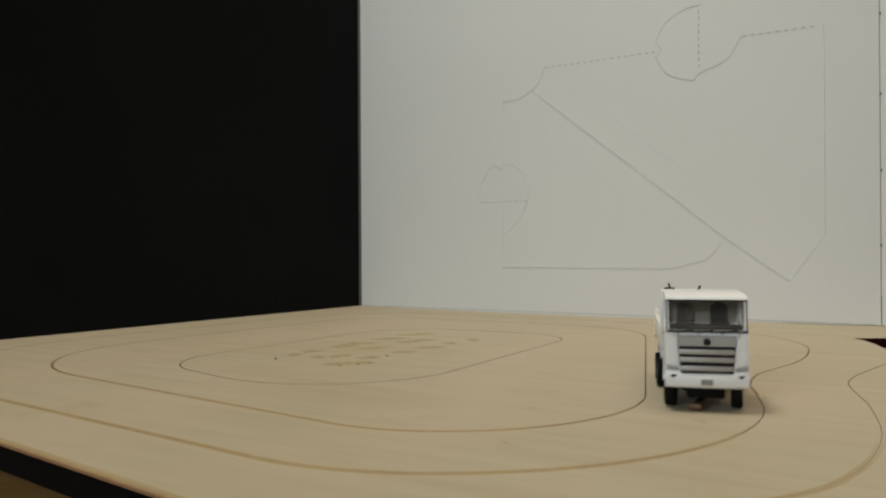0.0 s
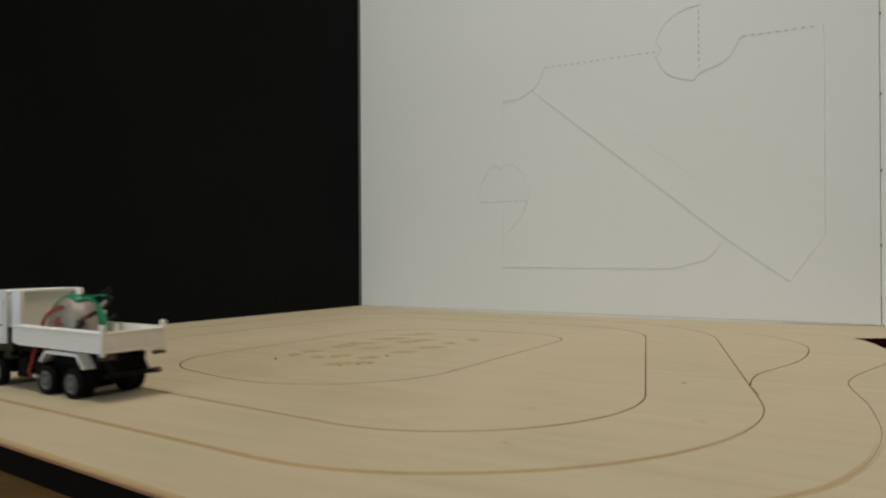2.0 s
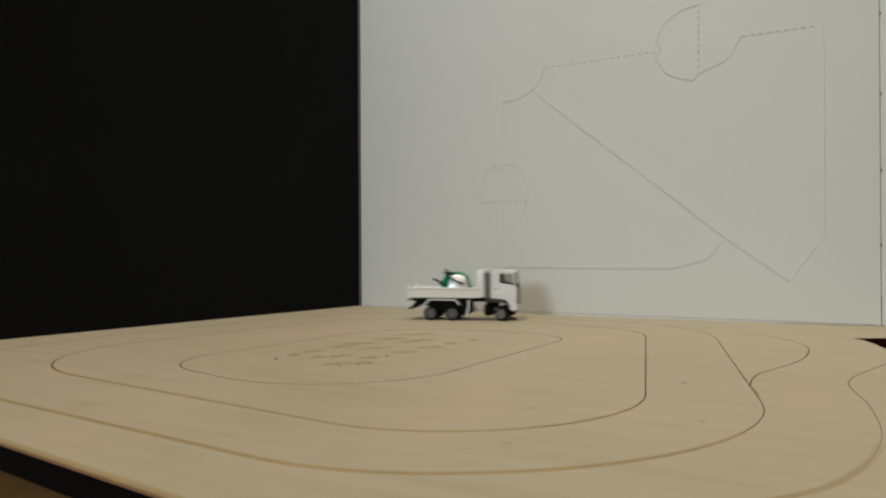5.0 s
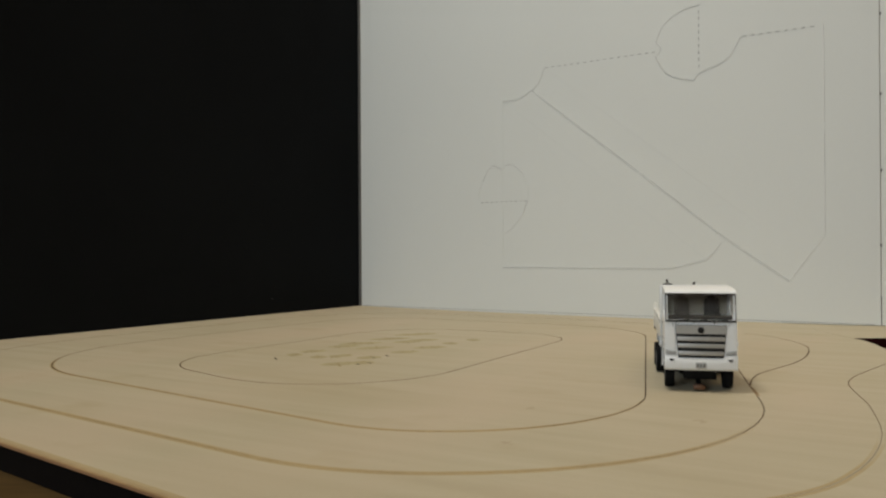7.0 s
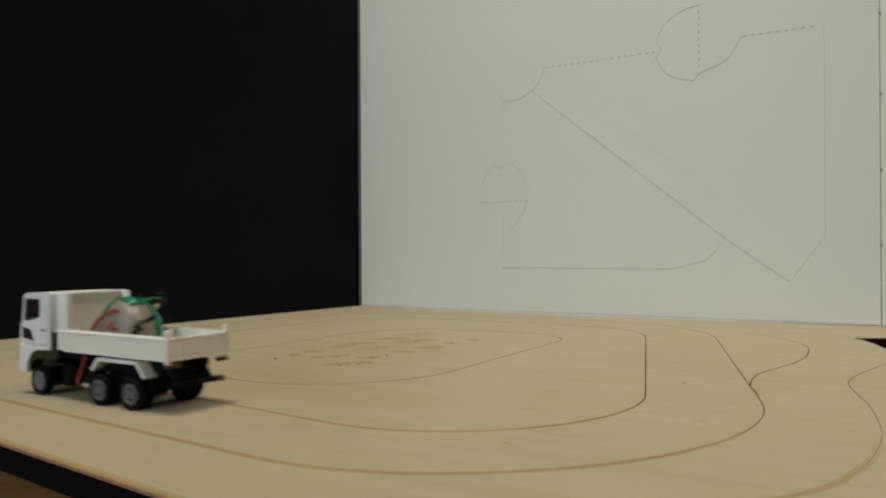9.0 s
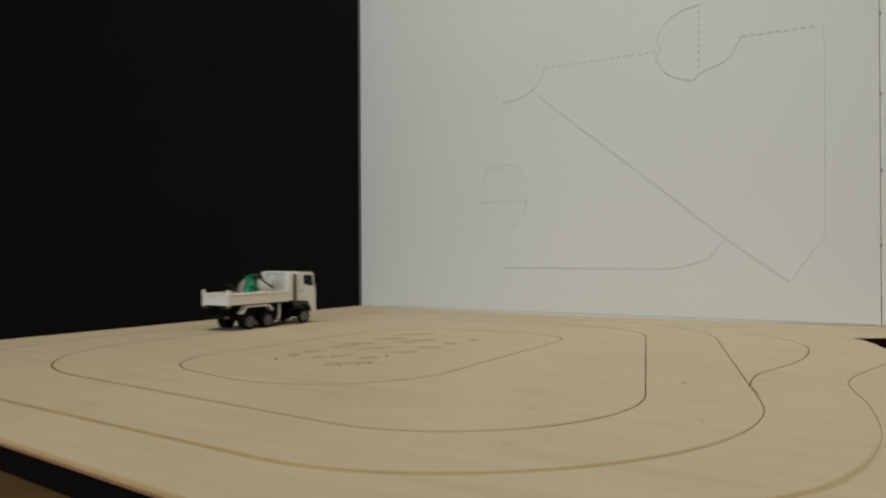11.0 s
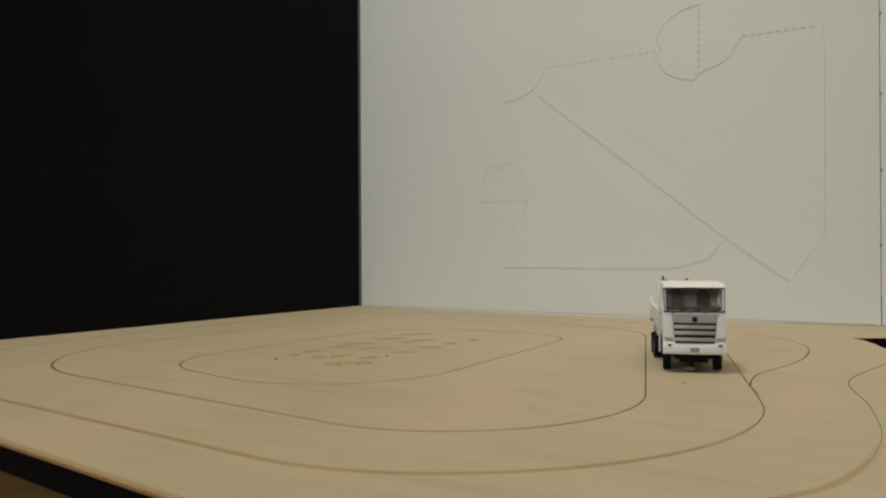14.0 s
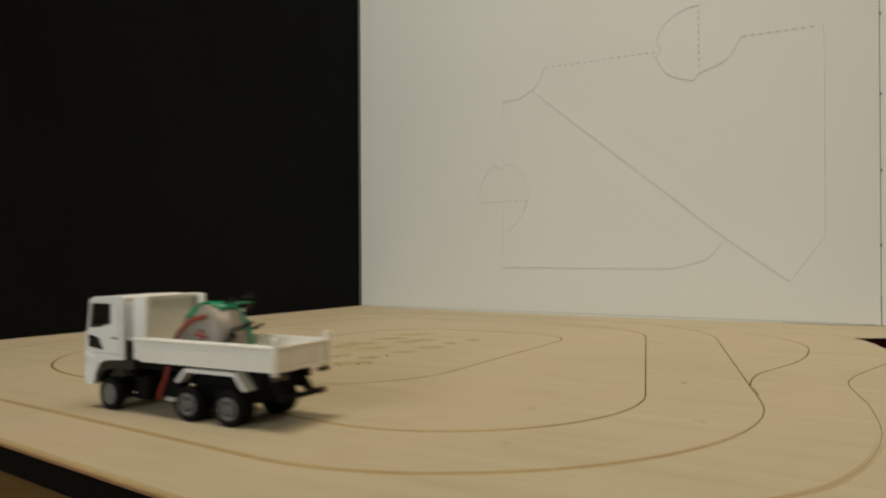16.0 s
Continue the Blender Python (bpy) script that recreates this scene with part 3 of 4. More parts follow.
        part("corner_crease", bevel(bm, 0.15, 1), PLASTIC, cab)
    bm = bmesh.new()
    add_prism(bm, [(4.2, 21.0), (12.4, 22.0), (12.4, 26.6), (6.6, 25.4)], 14.1, 14.4)
    part("lower_window", bevel(bm, 0.1, 1), DARK, cab, "black lower door window")
    # cab interior
    for s in (-1, 1):
        bm = bmesh.new()
        add_box(bm, -4, 3, s * 6.2 - 3.2, s * 6.2 + 3.2, 27, 30.2)
        add_box(bm, -5.5, -3, s * 6.2 - 3.0, s * 6.2 + 3.0, 27, 36.2)
        add_box(bm, -5.2, -3.4, s * 6.2 - 1.6, s * 6.2 + 1.6, 35, 37.6)
        part("seat", bevel(bm, 0.6), SEAT if s > 0 else SEAT_PALE, cab, "black cab seat" if s > 0 else "grey cab seat")
    bm = bmesh.new()
    add_box(bm, 8.5, 12.6, -12.6, 12.6, 28.4, 30.0)
    part("dashboard", bevel(bm, 0.5), SEAT, cab)
    # front: grille, emblem, lamps, bumper, plate, wipers
    bm = bmesh.new()
    add_prism(bm, [(-10.0, 26.2), (10.0, 26.2), (8.9, 12.9), (-8.9, 12.9)], 14.4, 15.0, "x")
    grille = part("grille", bm, DARK, cab, "black and grey radiator grille")
    bm = bmesh.new()
    add_prism(bm, [(-9.9, 26.1), (9.9, 26.1), (9.6, 22.6), (-9.6, 22.6)], 14.8, 15.4, "x")
    part("grille_top", bevel(bm, 0.15, 1), SILVER, grille)
    for z, w in ((19.7, 9.4), (16.9, 9.2), (13.8, 8.9)):
        bm = bmesh.new()
        add_box(bm, 14.8, 15.6, -w, w, z, z + 1.75)
        part("grille_bar", bevel(bm, 0.3, 2), SILVER, grille)
    bm = bmesh.new()
    add_lathe(bm, [(1.3, 0.0), (1.3, 0.5), (0.6, 0.7)], 16)
    bmesh.ops.transform(bm, matrix=pose(15.3 * MM, 0, 24.2 * MM, 0, 0, -90), verts=bm.verts)
    part("emblem", bm, DARK, grille, "dark round emblem")
    bm = bmesh.new()
    rings = []
    for k in range(17):
        y = -14.3 + 28.6 * k / 16
        u = abs(y) / 14.3
        top = 12.6 + 1.5 * max(0.0, min(1.0, (u - 0.55) / 0.25))
        back = 0.9 * u ** 4
        rings.append([bm.verts.new(Vector((x - back, y, z)) * MM) for x, z in ((11, 7.6), (14.4, 7.6), (15.3, 8.4), (15.6, 10.4), (15.5, top - 0.7), (15.0, top), (11, top))])
    for a, b in zip(rings, rings[1:]):
        for k in range(7):
            bm.faces.new((a[k], a[(k + 1) % 7], b[(k + 1) % 7], b[k]))
    bm.faces.new(rings[0])
    bm.faces.new(rings[-1][::-1])
    bumper = part("bumper", bevel(bm, 0.3, 2), PLASTIC, cab)
    for s in (-1, 1):
        bm = bmesh.new()
        add_prism(bm, [(s * 9.6, 14.1), (s * 13.7, 14.3), (s * 13.8, 15.9), (s * 9.7, 15.1)], 14.3, 15.0, "x")
        part("headlight", bevel(bm, 0.2, 1), LENS, cab, "clear grey headlight")
        bm = bmesh.new()
        add_prism(bm, [(s * 9.7, 14.05), (s * 13.7, 14.25), (s * 13.7, 14.55), (s * 9.7, 14.4)], 14.4, 15.06, "x")
        part("headlight_trim", bm, GREY, cab, "thin dark edge under the headlight")
        bm = bmesh.new()
        y0, y1 = sorted((s * 10.9, s * 11.15))
        add_box(bm, 14.3, 14.62, y0, y1, 16.2, 27.2)
        part("panel_seam", bm, SILVER, cab, "thin grey seam of the corner panel")
        bm = bmesh.new()
        add_prism(bm, [(s * 10.4, 25.6), (s * 13.2, 25.0), (s * 13.4, 17.6), (s * 12.6, 16.4), (s * 9.9, 16.0)], 14.2, 14.85, "x")
        part("cheek", bevel(bm, 0.35, 2), PLASTIC, cab, "raised white panel beside the grille")
        bm = bmesh.new()
        add_prism(bm, [(s * 10.4, 12.3), (s * 12.6, 12.3), (s * 12.0, 11.4), (s * 11.0, 11.4)], 14.6, 15.5, "x")
        part("fog_light", bm, DARK, bumper, "dark fog lamp slot")
    bm = bmesh.new()
    add_box(bm, 15.2, 15.75, -2.1, 2.1, 8.6, 11.0)
    plate = part("licence_plate", bevel(bm, 0.15, 1), LENS, bumper, "small grey plate with plain bars")
    for k in range(3):
        bm = bmesh.new()
        add_box(bm, 15.7, 15.85, -1.6 + k * 1.2, -0.9 + k * 1.2, 9.1, 10.5)
        part("plate_bar", bm, GREY, plate)
    for y in (-10, -3, 5):
        bm = bmesh.new()
        add_tube(bm, [(14.6, y, 26.9), (14.75, y + 1.2, 27.8), (14.2, y + 5.5, 28.4)], 0.25, 6)
        part("wiper", bm, DARK, cab, "thin black wiper")
    # exhaust and air stacks behind the cab
    for s in (-1, 1):
        bm = bmesh.new()
        y0, y1 = sorted((s * 10.2, s * 13.7))
        add_box(bm, -12.6, -7.7, y0, y1, 25 if s > 0 else 17.5, 38.9)
        for k in range(4):
            x = -12.2 + k * 1.2
            add_box(bm, x, x + 0.5, s * 13.6 - 0.25, s * 13.6 + 0.4, 26 if s > 0 else 18.5, 38.0)
        stack = part("air_duct", bevel(bm, 0.2, 1), PALE if s > 0 else GREY, truck, "pale grey vertical air stack" if s > 0 else "dark grey vertical stack behind the cab")
        bm = bmesh.new()
        add_box(bm, -11.4, -8.1, y0 + 0.2, y1 - 0.2, 12.5, 25.2 if s > 0 else 17.7)
        part("stack_foot", bm, CHASSIS, stack, "black stack foot")
    # chassis
    def solid(name, box, width, mat, label="", segments=1):
        b = bmesh.new()
        add_box(b, *box)
        return part(name, bevel(b, width, segments), mat, truck, label)

    for y in (-6.5, 4.5):
        solid("chassis_rail", (-75, -26, y, y + 2, 11, 16), 0.3, CHASSIS)
        solid("chassis_rail", (-27, 8, y, y + 2, 14.2, 17.2), 0.3, CHASSIS)
    for x in (-74.5, -66, -51, -32):
        solid("cross_member", (x, x + 3, -6, 6, 10.5, 15.5), 0.3, CHASSIS)
    solid("axle_housing", (-70, -33, -9, 9, 10.5, 18.4), 0.5, CHASSIS, "black plastic rear chassis block")
    # added block that stands in for the shade between the rear wheels
    solid("wheel_gap_shade", (-63.5, -36.5, -8, 8, 5.0, 11), 0.5, CHASSIS, "black block added for the shade between the rear wheels")
    solid("subframe", (-33, -9, -11, 11, 14.6, 18.4), 0.4, CHASSIS, "black plastic subframe under the bed")
    solid("engine_block", (-10, -2, -5, 5, 9, 14), 0.4, CHASSIS)
    bm = bmesh.new()
    add_box(bm, -14.5, -6.8, -8, 9.5, 2.4, 12.5)
    part("gearbox", bevel(bm, 2.2, 3), CHASSIS, truck, "rounded black gear housing")
    bm = bmesh.new()
    for y in (-8, 6):
        add_prism(bm, [(-73, 16.5), (-69, 16.5), (-77, 8.2), (-79, 8.2)], y, y + 2)
    add_box(bm, -80.2, -78, -11.5, 11.5, 7.8, 9.6)
    bar = part("rear_bar", bevel(bm, 0.4), CHASSIS, truck, "black underrun bar")
    for s in (-1,):
        bm = bmesh.new()
        y0, y1 = sorted((s * 9.4, s * 12.6))
        add_box(bm, -80.4, -77.9, y0, y1, 7.6, 9.8)
        part("bar_end", bevel(bm, 0.4), RUST, bar, "reddish-brown bar end")
    for s in (-1, 1):
        y0, y1 = sorted((s * 7, s * 12.5))
        bm = bmesh.new()
        add_box(bm, -34.5, -26.5, y0, y1, 3.6, 12.6)
        part("fuel_tank", bevel(bm, 0.9, 3), CHASSIS, truck, "black side tank")
    for x in AXLES:
        bm = bmesh.new()
        add_lathe(bm, [(1.0, -10), (1.0, 10)], 12)
        bmesh.ops.translate(bm, verts=bm.verts, vec=Vector((x, 0, RADIUS)) * MM)
        part("axle", bm, CHASSIS, truck)
    # mudguards over the twin axles
    for s in (-1, 1):
        y0, y1 = sorted((s * 5.5, s * 14.0))
        bm = bmesh.new()
        add_prism(bm, [(-67.0, 11.4), (-62.2, 16.8), (-38.4, 16.8), (-34.0, 12.2), (-35.0, 11.4), (-38.9, 15.5), (-61.6, 15.5), (-65.9, 10.6)], y0, y1)
        part("mudguard", bevel(bm, 0.25, 2), PLASTIC, truck, "white plastic mudguard")
    # tipping bed
    bm = bmesh.new()
    add_box(bm, -79, -13, -13.2, 13.2, 18.4, 19.4)
    bed = part("bed_floor", bevel(bm, 0.2, 1), BEIGE, truck, "ivory plastic bed floor")
    for s in (-1, 1):
        bm = bmesh.new()
        y0, y1 = sorted((s * 13.0, s * 14.3))
        add_prism(bm, [(-79, 18.4), (-16.4, 18.4), (-13.2, 21.2), (-12.8, 26.2), (-79, 26.2)], y0, y1)
        y0, y1 = sorted((s * 13.6, s * 14.9))
        add_box(bm, -79, -12.8, y0, y1, 25.1, 26.4)
        y0, y1 = sorted((s * 13.6, s * 14.75))
        add_prism(bm, [(-79, 17.9), (-17.2, 17.9), (-13.6, 20.8), (-13.6, 23.3), (-79, 23.3)], y0, y1)
        part("bed_side", bevel(bm, 0.45, 3), IVORY, truck, "white bed side panel")
        bm = bmesh.new()
        y0, y1 = sorted((s * 12.8, s * 14.8))
        add_box(bm, -80.6, -78.8, y0, y1, 16.6, 29.2)
        part("tail_post", bevel(bm, 0.5, 3), IVORY, truck)
        bm = bmesh.new()
        y0, y1 = sorted((s * 12.9, s * 14.6))
        add_box(bm, -80.2, -78.8, y0, y1, 15.2, 16.9)
        part("tail_hinge", bevel(bm, 0.3, 2), AMBER, truck, "brown hinge knuckle under the tail post")
    bm = bmesh.new()
    add_box(bm, -80.2, -79.1, -12.9, 12.9, 17.8, 26.2)
    for z, tall in ((17.8, 1.0), (25.2, 1.1)):
        add_box(bm, -80.7, -79.6, -12.9, 12.9, z, z + tall)
    for y in (-6.6, 5.6):
        add_box(bm, -80.5, -79.6, y, y + 1.0, 17.9, 26.0)
    part("tailgate", bevel(bm, 0.25, 2), IVORY, truck, "white tailgate with a shallow frame")
    bm = bmesh.new()
    add_box(bm, -14.4, -13.0, -14.2, 14.2, 18.4, 41.0)
    part("headboard", bevel(bm, 0.3, 2), BEIGE, truck, "tall ivory headboard")
    for s in (-1, 1):
        bm = bmesh.new()
        y0, y1 = sorted((s * 12.6, s * 14.6))
        add_box(bm, -19.4, -12.8, y0, y1, 18.4, 41.3)
        part("headboard_post", bevel(bm, 0.4, 2), PLASTIC, truck)
        bm = bmesh.new()
        y0, y1 = sorted((s * 8.6, s * 11.8))
        add_box(bm, -80.6, -79.0, y0, y1, 15.3, 17.0)
        part("tail_light", bevel(bm, 0.3, 1), AMBER, truck, "brown tail light")
        bm = bmesh.new()
        add_box(bm, -79, -60, s * 5 - 1, s * 5 + 1, 14.5, 17.2)
        part("hinge", bm, CHASSIS, truck)
    bm = bmesh.new()
    add_box(bm, -17.0, -12.7, -14.4, 14.4, 40.0, 41.4)
    part("headboard_rim", bevel(bm, 0.4, 2), PLASTIC, truck)
    # slanted white strip on the right side, red wire on the left
    bm = bmesh.new()
    add_prism(bm, [(-28.9, 3.4), (-27.4, 3.4), (-26.2, 9.5), (-26.0, 16.5), (-27.2, 16.5), (-27.6, 9.8)], -13.4, -12.6)
    part("side_strip", bm, PLASTIC, truck, "slanted white side strip")
    bm = bmesh.new()
    add_tube(bm, curve([(-29.5, 13.2, 16.8), (-28.6, 14.0, 12), (-25.8, 14.0, 7), (-24.2, 12, 4.2)]), 0.6)
    part("loose_wire", bm, RED, truck, "red insulated wire")
    bm = bmesh.new()
    add_box(bm, 10.8, 14.0, -2.4, 2.4, -0.6, 1.6)
    coil = part("copper_coil", bevel(bm, 0.6, 2), COPPER, truck, "copper-brown guide coil under the bumper")
    coil.rotation_mode = "QUATERNION"
    bm = bmesh.new()
    add_box(bm, 1, 11.2, -0.9, 0.9, 0.9, 2.2)
    part("guide_arm", bevel(bm, 0.2, 1), CHASSIS, coil, "black arm that swings with the steering")
    bm = bmesh.new()
    add_box(bm, 2, 11.6, -6.4, 6.4, 3.4, 8.5)
    part("sensor_mount", bevel(bm, 0.4), CHASSIS, truck)
    bm = bmesh.new()
    add_tube(bm, [(-33, 12.8, 5.5), (-31, 13.2, 5.2), (-28.5, 13.0, 5.4)], 0.9)
    part("pin", bm, SILVER, truck, "short bare metal pin")
    # battery in the bed
    battery = new("battery")
    battery.parent = truck
    battery["label"] = "silver pouch battery wrapped in green film"
    def dome(grow, keep=None):
        d = bmesh.new()
        bmesh.ops.create_uvsphere(d, u_segments=40, v_segments=24, radius=1.0)
        if keep:
            gone = [f for f in d.faces if not keep(*f.calc_center_median())]
            bmesh.ops.delete(d, geom=gone, context="FACES")
        for v in d.verts:
            x, y, z = v.co
            crumple = 1 + 0.05 * noise.noise(v.co * 2.6) + 0.02 * noise.noise(v.co * 7)
            sx, sy = (abs(x) ** 0.85) * math.copysign(1, x), (abs(y) ** 0.75) * math.copysign(1, y)
            v.co = Vector((-40.3 + sx * (14.6 + grow) * crumple, 1.0 + sy * (10.0 + grow) * crumple, 18.8 + (max(z, 0.0) ** 0.86 if z > 0 else -0.02) * (20.2 + grow) * crumple)) * MM
        return d
    part("pouch", dome(0), POUCH, battery, "dull crumpled silver foil pouch")
    def turn_of(x, y):
        return math.degrees(math.atan2(y, x))
    part("foil_face", dome(0.15, lambda x, y, z: z > 0.0 and -112 < turn_of(x, y) < -36 and z < 0.9), FOIL, battery, "bright crumpled foil side")
    def wrapped(x, y, z):
        turn = turn_of(x, y)
        back = -172 < turn < -108
        side = -36 < turn < 0 and z > 0.1
        front = 0 <= turn < 72 and z > 0.55 + 0.25 * max(0.0, y)
        return z > -0.05 and (back and z < 0.97 or side or front or z > 0.84 and y < 0.3)

    film = part("film", dome(0.25, wrapped), GREEN, battery, "glossy green film wrapped over the pouch")
    sol = film.modifiers.new("thick", "SOLIDIFY")
    sol.thickness, sol.offset = 0.25 * MM, 1.0
    bm = bmesh.new()
    add_tube(bm, curve([(-27.2, 8.6, 20), (-29.5, 10.2, 25.5), (-33.5, 10.9, 30.0), (-39, 10.6, 33.4), (-44, 9.6, 34.8)]), 0.75)
    part("wire", bm, RED, battery, "red battery wire")
    bm = bmesh.new()
    add_tube(bm, curve([(-41, 11.6, 28.6), (-43.5, 11.7, 28.4), (-46, 11.4, 27.8)]), 0.5)
    add_tube(bm, [(-43.6, 11.2, 30.4), (-43.9, 11.9, 26.6)], 0.45)
    part("red_mark", bm, RED, battery, "small red mark on the pouch")
    bm = bmesh.new()
    add_box(bm, -48, -41, -9.4, -5.0, 36.8, 39.2)
    add_tube(bm, [(-45, -9.0, 38), (-46.2, -9.4, 40.6), (-47.6, -9.9, 42.6)], 0.55)
    add_box(bm, -46.8, -45.2, -11.8, -7.4, 39.8, 40.8)
    add_tube(bm, [(-44, 1, 38.5), (-48, 2.5, 39.6), (-51, 3.4, 41.0)], 0.6)
    part("connector", bevel(bm, 0.3, 1), DARK, battery, "dark connector with bent pins")
    # film and foil torn open at the back of the pouch
    for name, spine, wide, mat, label in (
            ("film_flap", [(-45, -2, 38.4), (-48.5, -3.2, 38.8), (-51.5, -5.0, 39.2)], 4.4, GREEN, "torn green film flap"),
            ("foil_flap", [(-50.0, -10.6, 19.5), (-51, -10.8, 23), (-52, -10.4, 26.4)], 3.2, FOIL, "bright upright foil strip"),
            ("paper_flap", [(-50, 7.5, 23), (-54, 8.2, 27.6), (-59, 7.6, 31.4)], 3.8, TAPE, "brown crumpled paper tape"),
            ("paper_flap", [(-46, 10, 21), (-51, 10.0, 24.4), (-55.5, 9.6, 26.0)], 4.4, TAPE, "brown crumpled paper tape")):
        bm = bmesh.new()
        line = curve(spine, 4)
        rings = []
        for k, p in enumerate(line):
            taper = 1 - 0.55 * k / (len(line) - 1)
            w = wide * taper * (1 + 0.25 * math.sin(k * 2.1 + wide))
            lean = Vector((0.15 * math.sin(k * 1.7), 0.9, 0.45 * math.cos(k * 1.3 + wide))).normalized()
            rings.append([bm.verts.new((p + lean * w * a + Vector((0, 0, h))) * MM) for a, h in ((-0.5, 0), (0, 0.35), (0.5, 0), (0.45, -0.3), (0, -0.05), (-0.45, -0.3))])
        for a, b in zip(rings, rings[1:]):
            for k in range(6):
                bm.faces.new((a[k], a[(k + 1) % 6], b[(k + 1) % 6], b[k]))
        bm.faces.new(rings[0])
        bm.faces.new(rings[-1][::-1])
        part(name, bm, mat, battery, label)
    bm = bmesh.new()
    for k, (x0, z0, x1, z1) in enumerate(((-36, 31, -43.5, 35.2), (-35, 27, -42.5, 30.6))):
        add_prism(bm, [(x0, z0), (x1, z1), (x1 + 0.4, z1 + 1.5), (x0 + 0.6, z0 + 1.9)], -12.4 + k * 0.9, -10.6 + k * 0.9)
    part("foil_tab", bevel(bm, 0.2, 1), FOIL, battery, "bright bent metal foil strips")
    bm = bmesh.new()
    add_tube(bm, curve([(-47, -11.0, 38), (-42, -11.9, 34.5), (-36, -11.9, 31), (-31, -10.4, 29.5)]), 0.9)
    add_tube(bm, curve([(-54, -8.5, 31), (-50, -10.2, 29.5), (-46, -11.2, 28.4)]), 0.6)
    part("cable", bm, DARK, battery, "dark cable across the pouch")
    bm = bmesh.new()
    add_tube(bm, curve([(-50, 4, 24), (-54, 6.5, 29.5), (-58, 6.5, 31.0), (-62.5, 6.0, 33)]), 0.9)
    add_tube(bm, curve([(-52, 7, 25), (-55, 8.5, 29), (-57, 8, 28)]), 0.9)
    part("lead", bm, DARK, battery, "dark brown lead")
    # the body rides high on its wheels
    for ob in truck.children_recursive:
        if ob.type == "MESH":
            ob.data.transform(Matrix.Translation((-0.6 * MM, 0, 1.254 * MM)) @ Matrix.Diagonal((SCALE * 0.98, SCALE, SCALE, 1)))
    wheels = []
    for x in AXLES:
        for s in (-1, 1):
            wheels.append((*build_wheel(truck, x, s, x < -1), x > -1))
    return truck, wheels, coil


truck, wheels, coil = build_truck()

# where the truck is: seconds, x and y in millimetres, heading in degrees, going round the loop again and again
ROUTE = [
    (0.0, 96.8, 285.6, 256.5), (0.25, 72.5, 243, 246), (0.5, 33.8, 222.2, 224.5), (0.755, -10, 218.5, 201.5), (1.0, -53.4, 243.0, 174),
    (1.2, -81.1, 270.1, 158.5), (1.5, -124.5, 301.6, 150.6), (2.0, -191.7, 353.2, 146.5), (2.4, -237, 416, 126), (2.7, -225, 472, 102),
    (3.0, -195.5, 516, 73.8), (3.6, -141.5, 609, 58), (4.0, -105.7, 668, 54), (4.3, -68.5, 695.2, 42.5), (4.584, -18.8, 697.2, 20),
    (5.248, 89.6, 617.4, -27.1), (5.72, 148.5, 573.1, -38.5), (6.1, 158.1, 493.2, -72), (6.3, 142.3, 448.9, -89), (6.5, 129.5, 408.6, -95.2),
    (7.0, 108.1, 325.9, -103), (7.25, 96.4, 284, -104), (7.5, 73.7, 243.6, -114), (7.745, 33.8, 222.2, -135.5), (8.0, -10, 219, -159),
    (8.245, -53.4, 245.4, -186), (8.5, -93.1, 278.4, -204.4), (9.0, -160.5, 328.6, -211.3), (9.24, -191.7, 353.2, -213.5), (9.634, -234, 422, -234),
    (9.93, -225, 472, -258), (10.22, -195.5, 516, -286.2), (10.81, -141.5, 609, -302), (11.205, -105.7, 668, -306), (11.5, -68.5, 695.2, -317.5),
    (11.8, -18.8, 697.2, -340), (12.5, 89.6, 617.4, -387.1), (13.0, 149.0, 568.0, -402), (13.36, 158.1, 493.2, -431), (13.5, 149.0, 462, -441.5),
    (14.0, 121.2, 374.5, -461.7), (14.5, 96.9, 284.8, -463.5), (14.76, 72.5, 243, -474), (15.02, 41.4, 223.6, -491.5), (15.27, -10, 219, -519),
    (15.5, -50.0, 243.2, -544), (15.74, -83.0, 271, -561), (16.0, -118.7, 298.0, -568.3)]
AXLE_BACK = -1.6 * MM


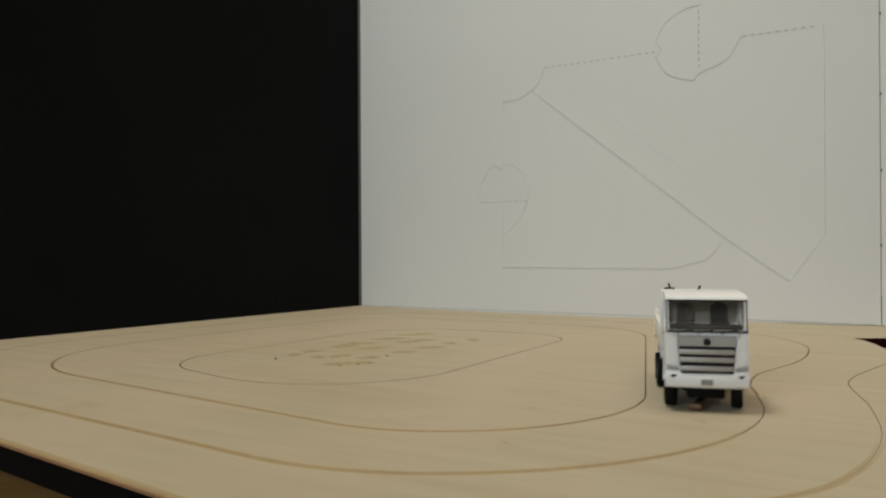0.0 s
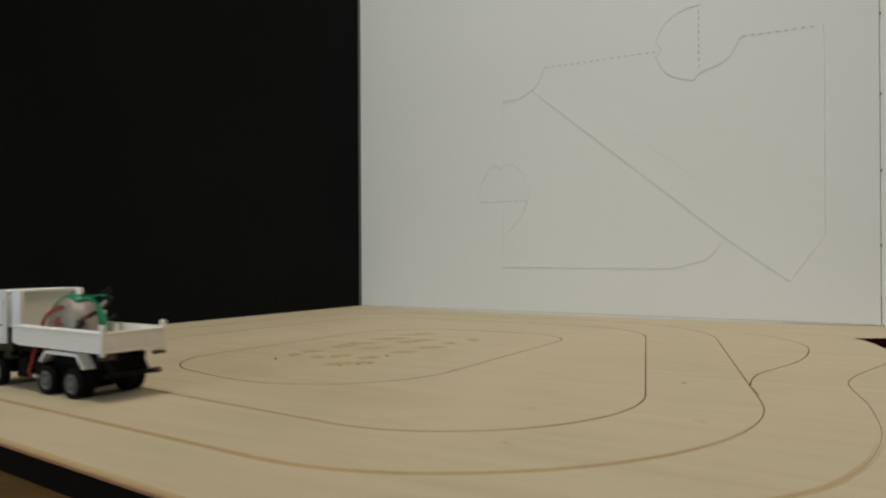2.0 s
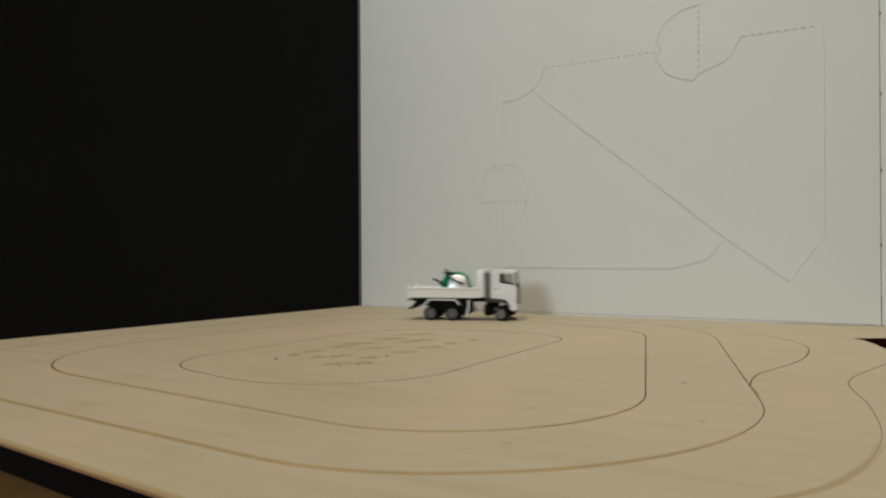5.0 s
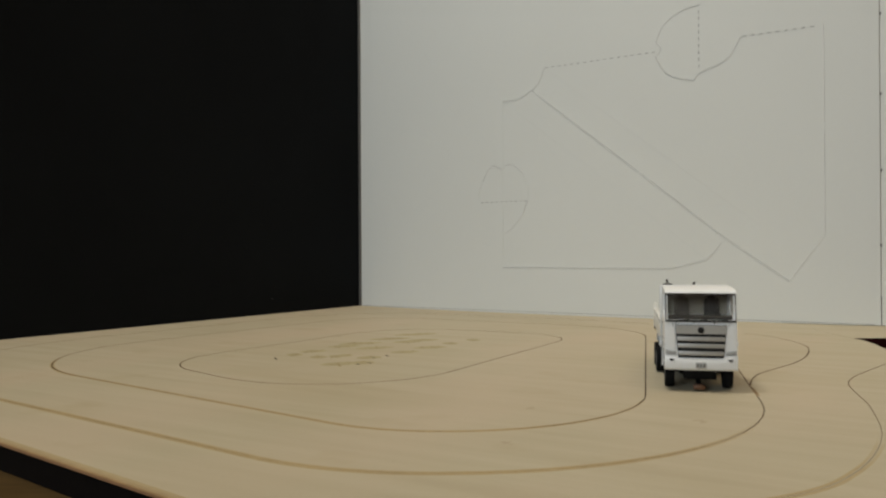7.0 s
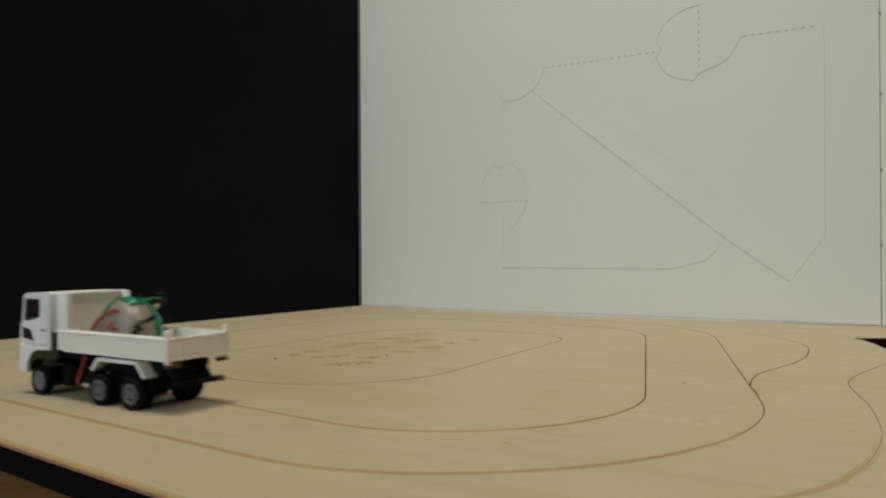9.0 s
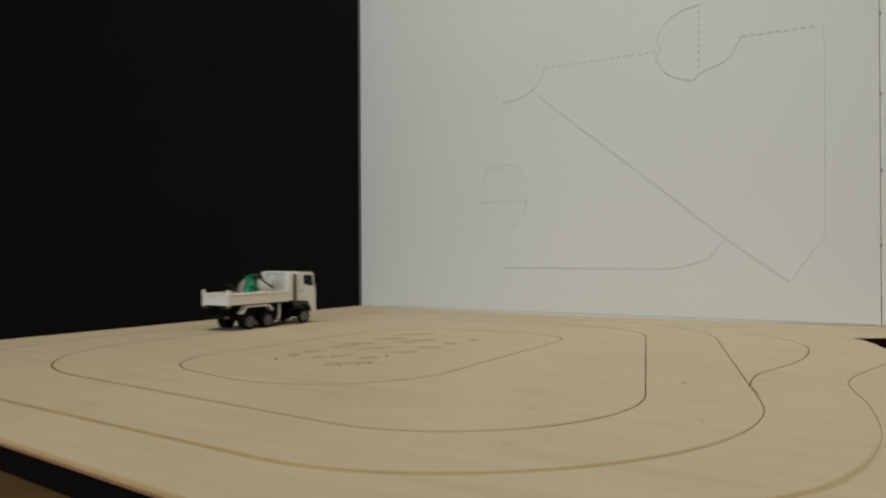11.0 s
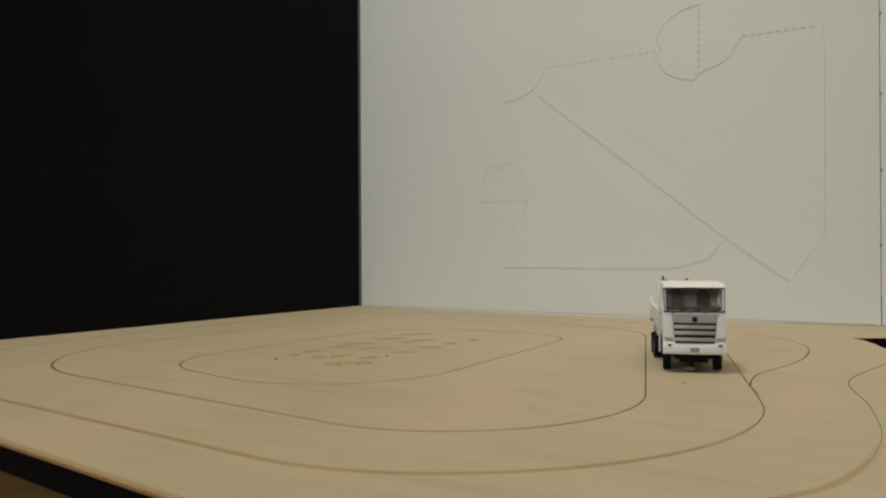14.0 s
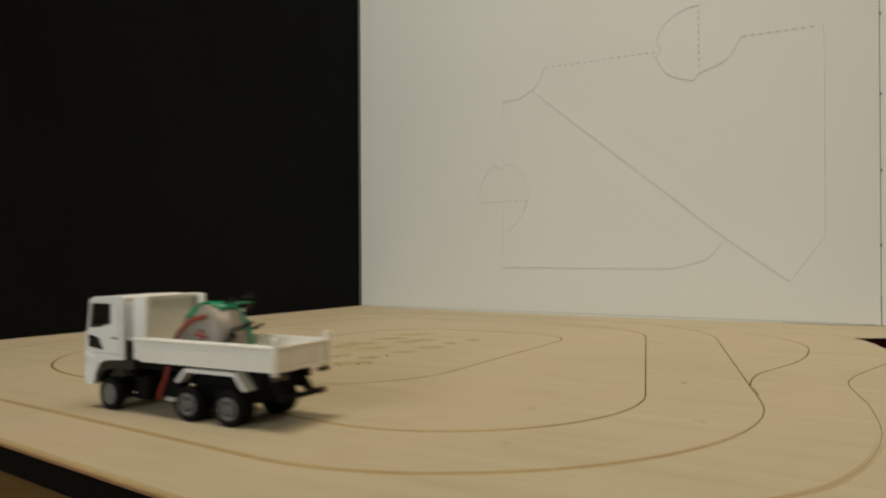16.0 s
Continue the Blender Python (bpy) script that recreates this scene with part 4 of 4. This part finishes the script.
def truck_at(t):
    """The truck's place and heading by a smooth line through the route."""
    T = [r[0] for r in ROUTE]
    i = min(max(sum(1 for v in T if v <= t) - 1, 0), len(T) - 2)
    out = []
    for k in (1, 2, 3):
        V = [r[k] for r in ROUTE]

        def slope(j):
            if 0 < j < len(T) - 1:
                a, b = T[j] - T[j - 1], T[j + 1] - T[j]
                return ((V[j] - V[j - 1]) / a * b + (V[j + 1] - V[j]) / b * a) / (a + b)
            j = max(j, 1) if j else 1
            return (V[j] - V[j - 1]) / (T[j] - T[j - 1])

        h = T[i + 1] - T[i]
        u = (t - T[i]) / h
        m0, m1 = slope(i) * h, slope(i + 1) * h
        out.append((2 * u ** 3 - 3 * u * u + 1) * V[i] + (u ** 3 - 2 * u * u + u) * m0 + (3 * u * u - 2 * u ** 3) * V[i + 1] + (u ** 3 - u * u) * m1)
    return out


def motions():
    """The truck runs its loop; its wheels roll, and the front pair steers."""
    frames = [k / FPS for k in range(int(16 * FPS) + 1)]
    state = [(x * SCALE, y * SCALE, h) for x, y, h in (truck_at(t) for t in frames)]
    back = Matrix.Translation((AXLE_BACK, 0, 0))
    walk(truck, [(t, pose(x * MM, y * MM, 0, 0, 0, h) @ back) for k, (t, (x, y, h)) in enumerate(zip(frames, state)) if k % 3 == 0])
    rolled, steer = [0.0], []
    for k, (x, y, h) in enumerate(state):
        x1, y1, h1 = state[min(k + 1, len(state) - 1)]
        step = math.hypot(x1 - x, y1 - y)
        rolled.append(rolled[-1] + step / RADIUS)
        steer.append(max(-26.0, min(26.0, math.degrees(math.atan(52 * radians(h1 - h) / max(step, 1.0))))))
    smooth = [sum(steer[max(0, k - 4):k + 5]) / len(steer[max(0, k - 4):k + 5]) for k in range(len(steer))]
    walk(coil, [(t, pose(0, 0, 0, 0, 0, 1.9 * smooth[k])) for k, t in enumerate(frames) if k % 3 == 0])
    for wheel, at, front in wheels:
        walk(wheel, [(t, Matrix.Translation(at) @ pose(0, 0, 0, 0, 0, smooth[k] if front else 0) @ Matrix.Rotation(rolled[k], 4, "Y")) for k, t in enumerate(frames)])


motions()
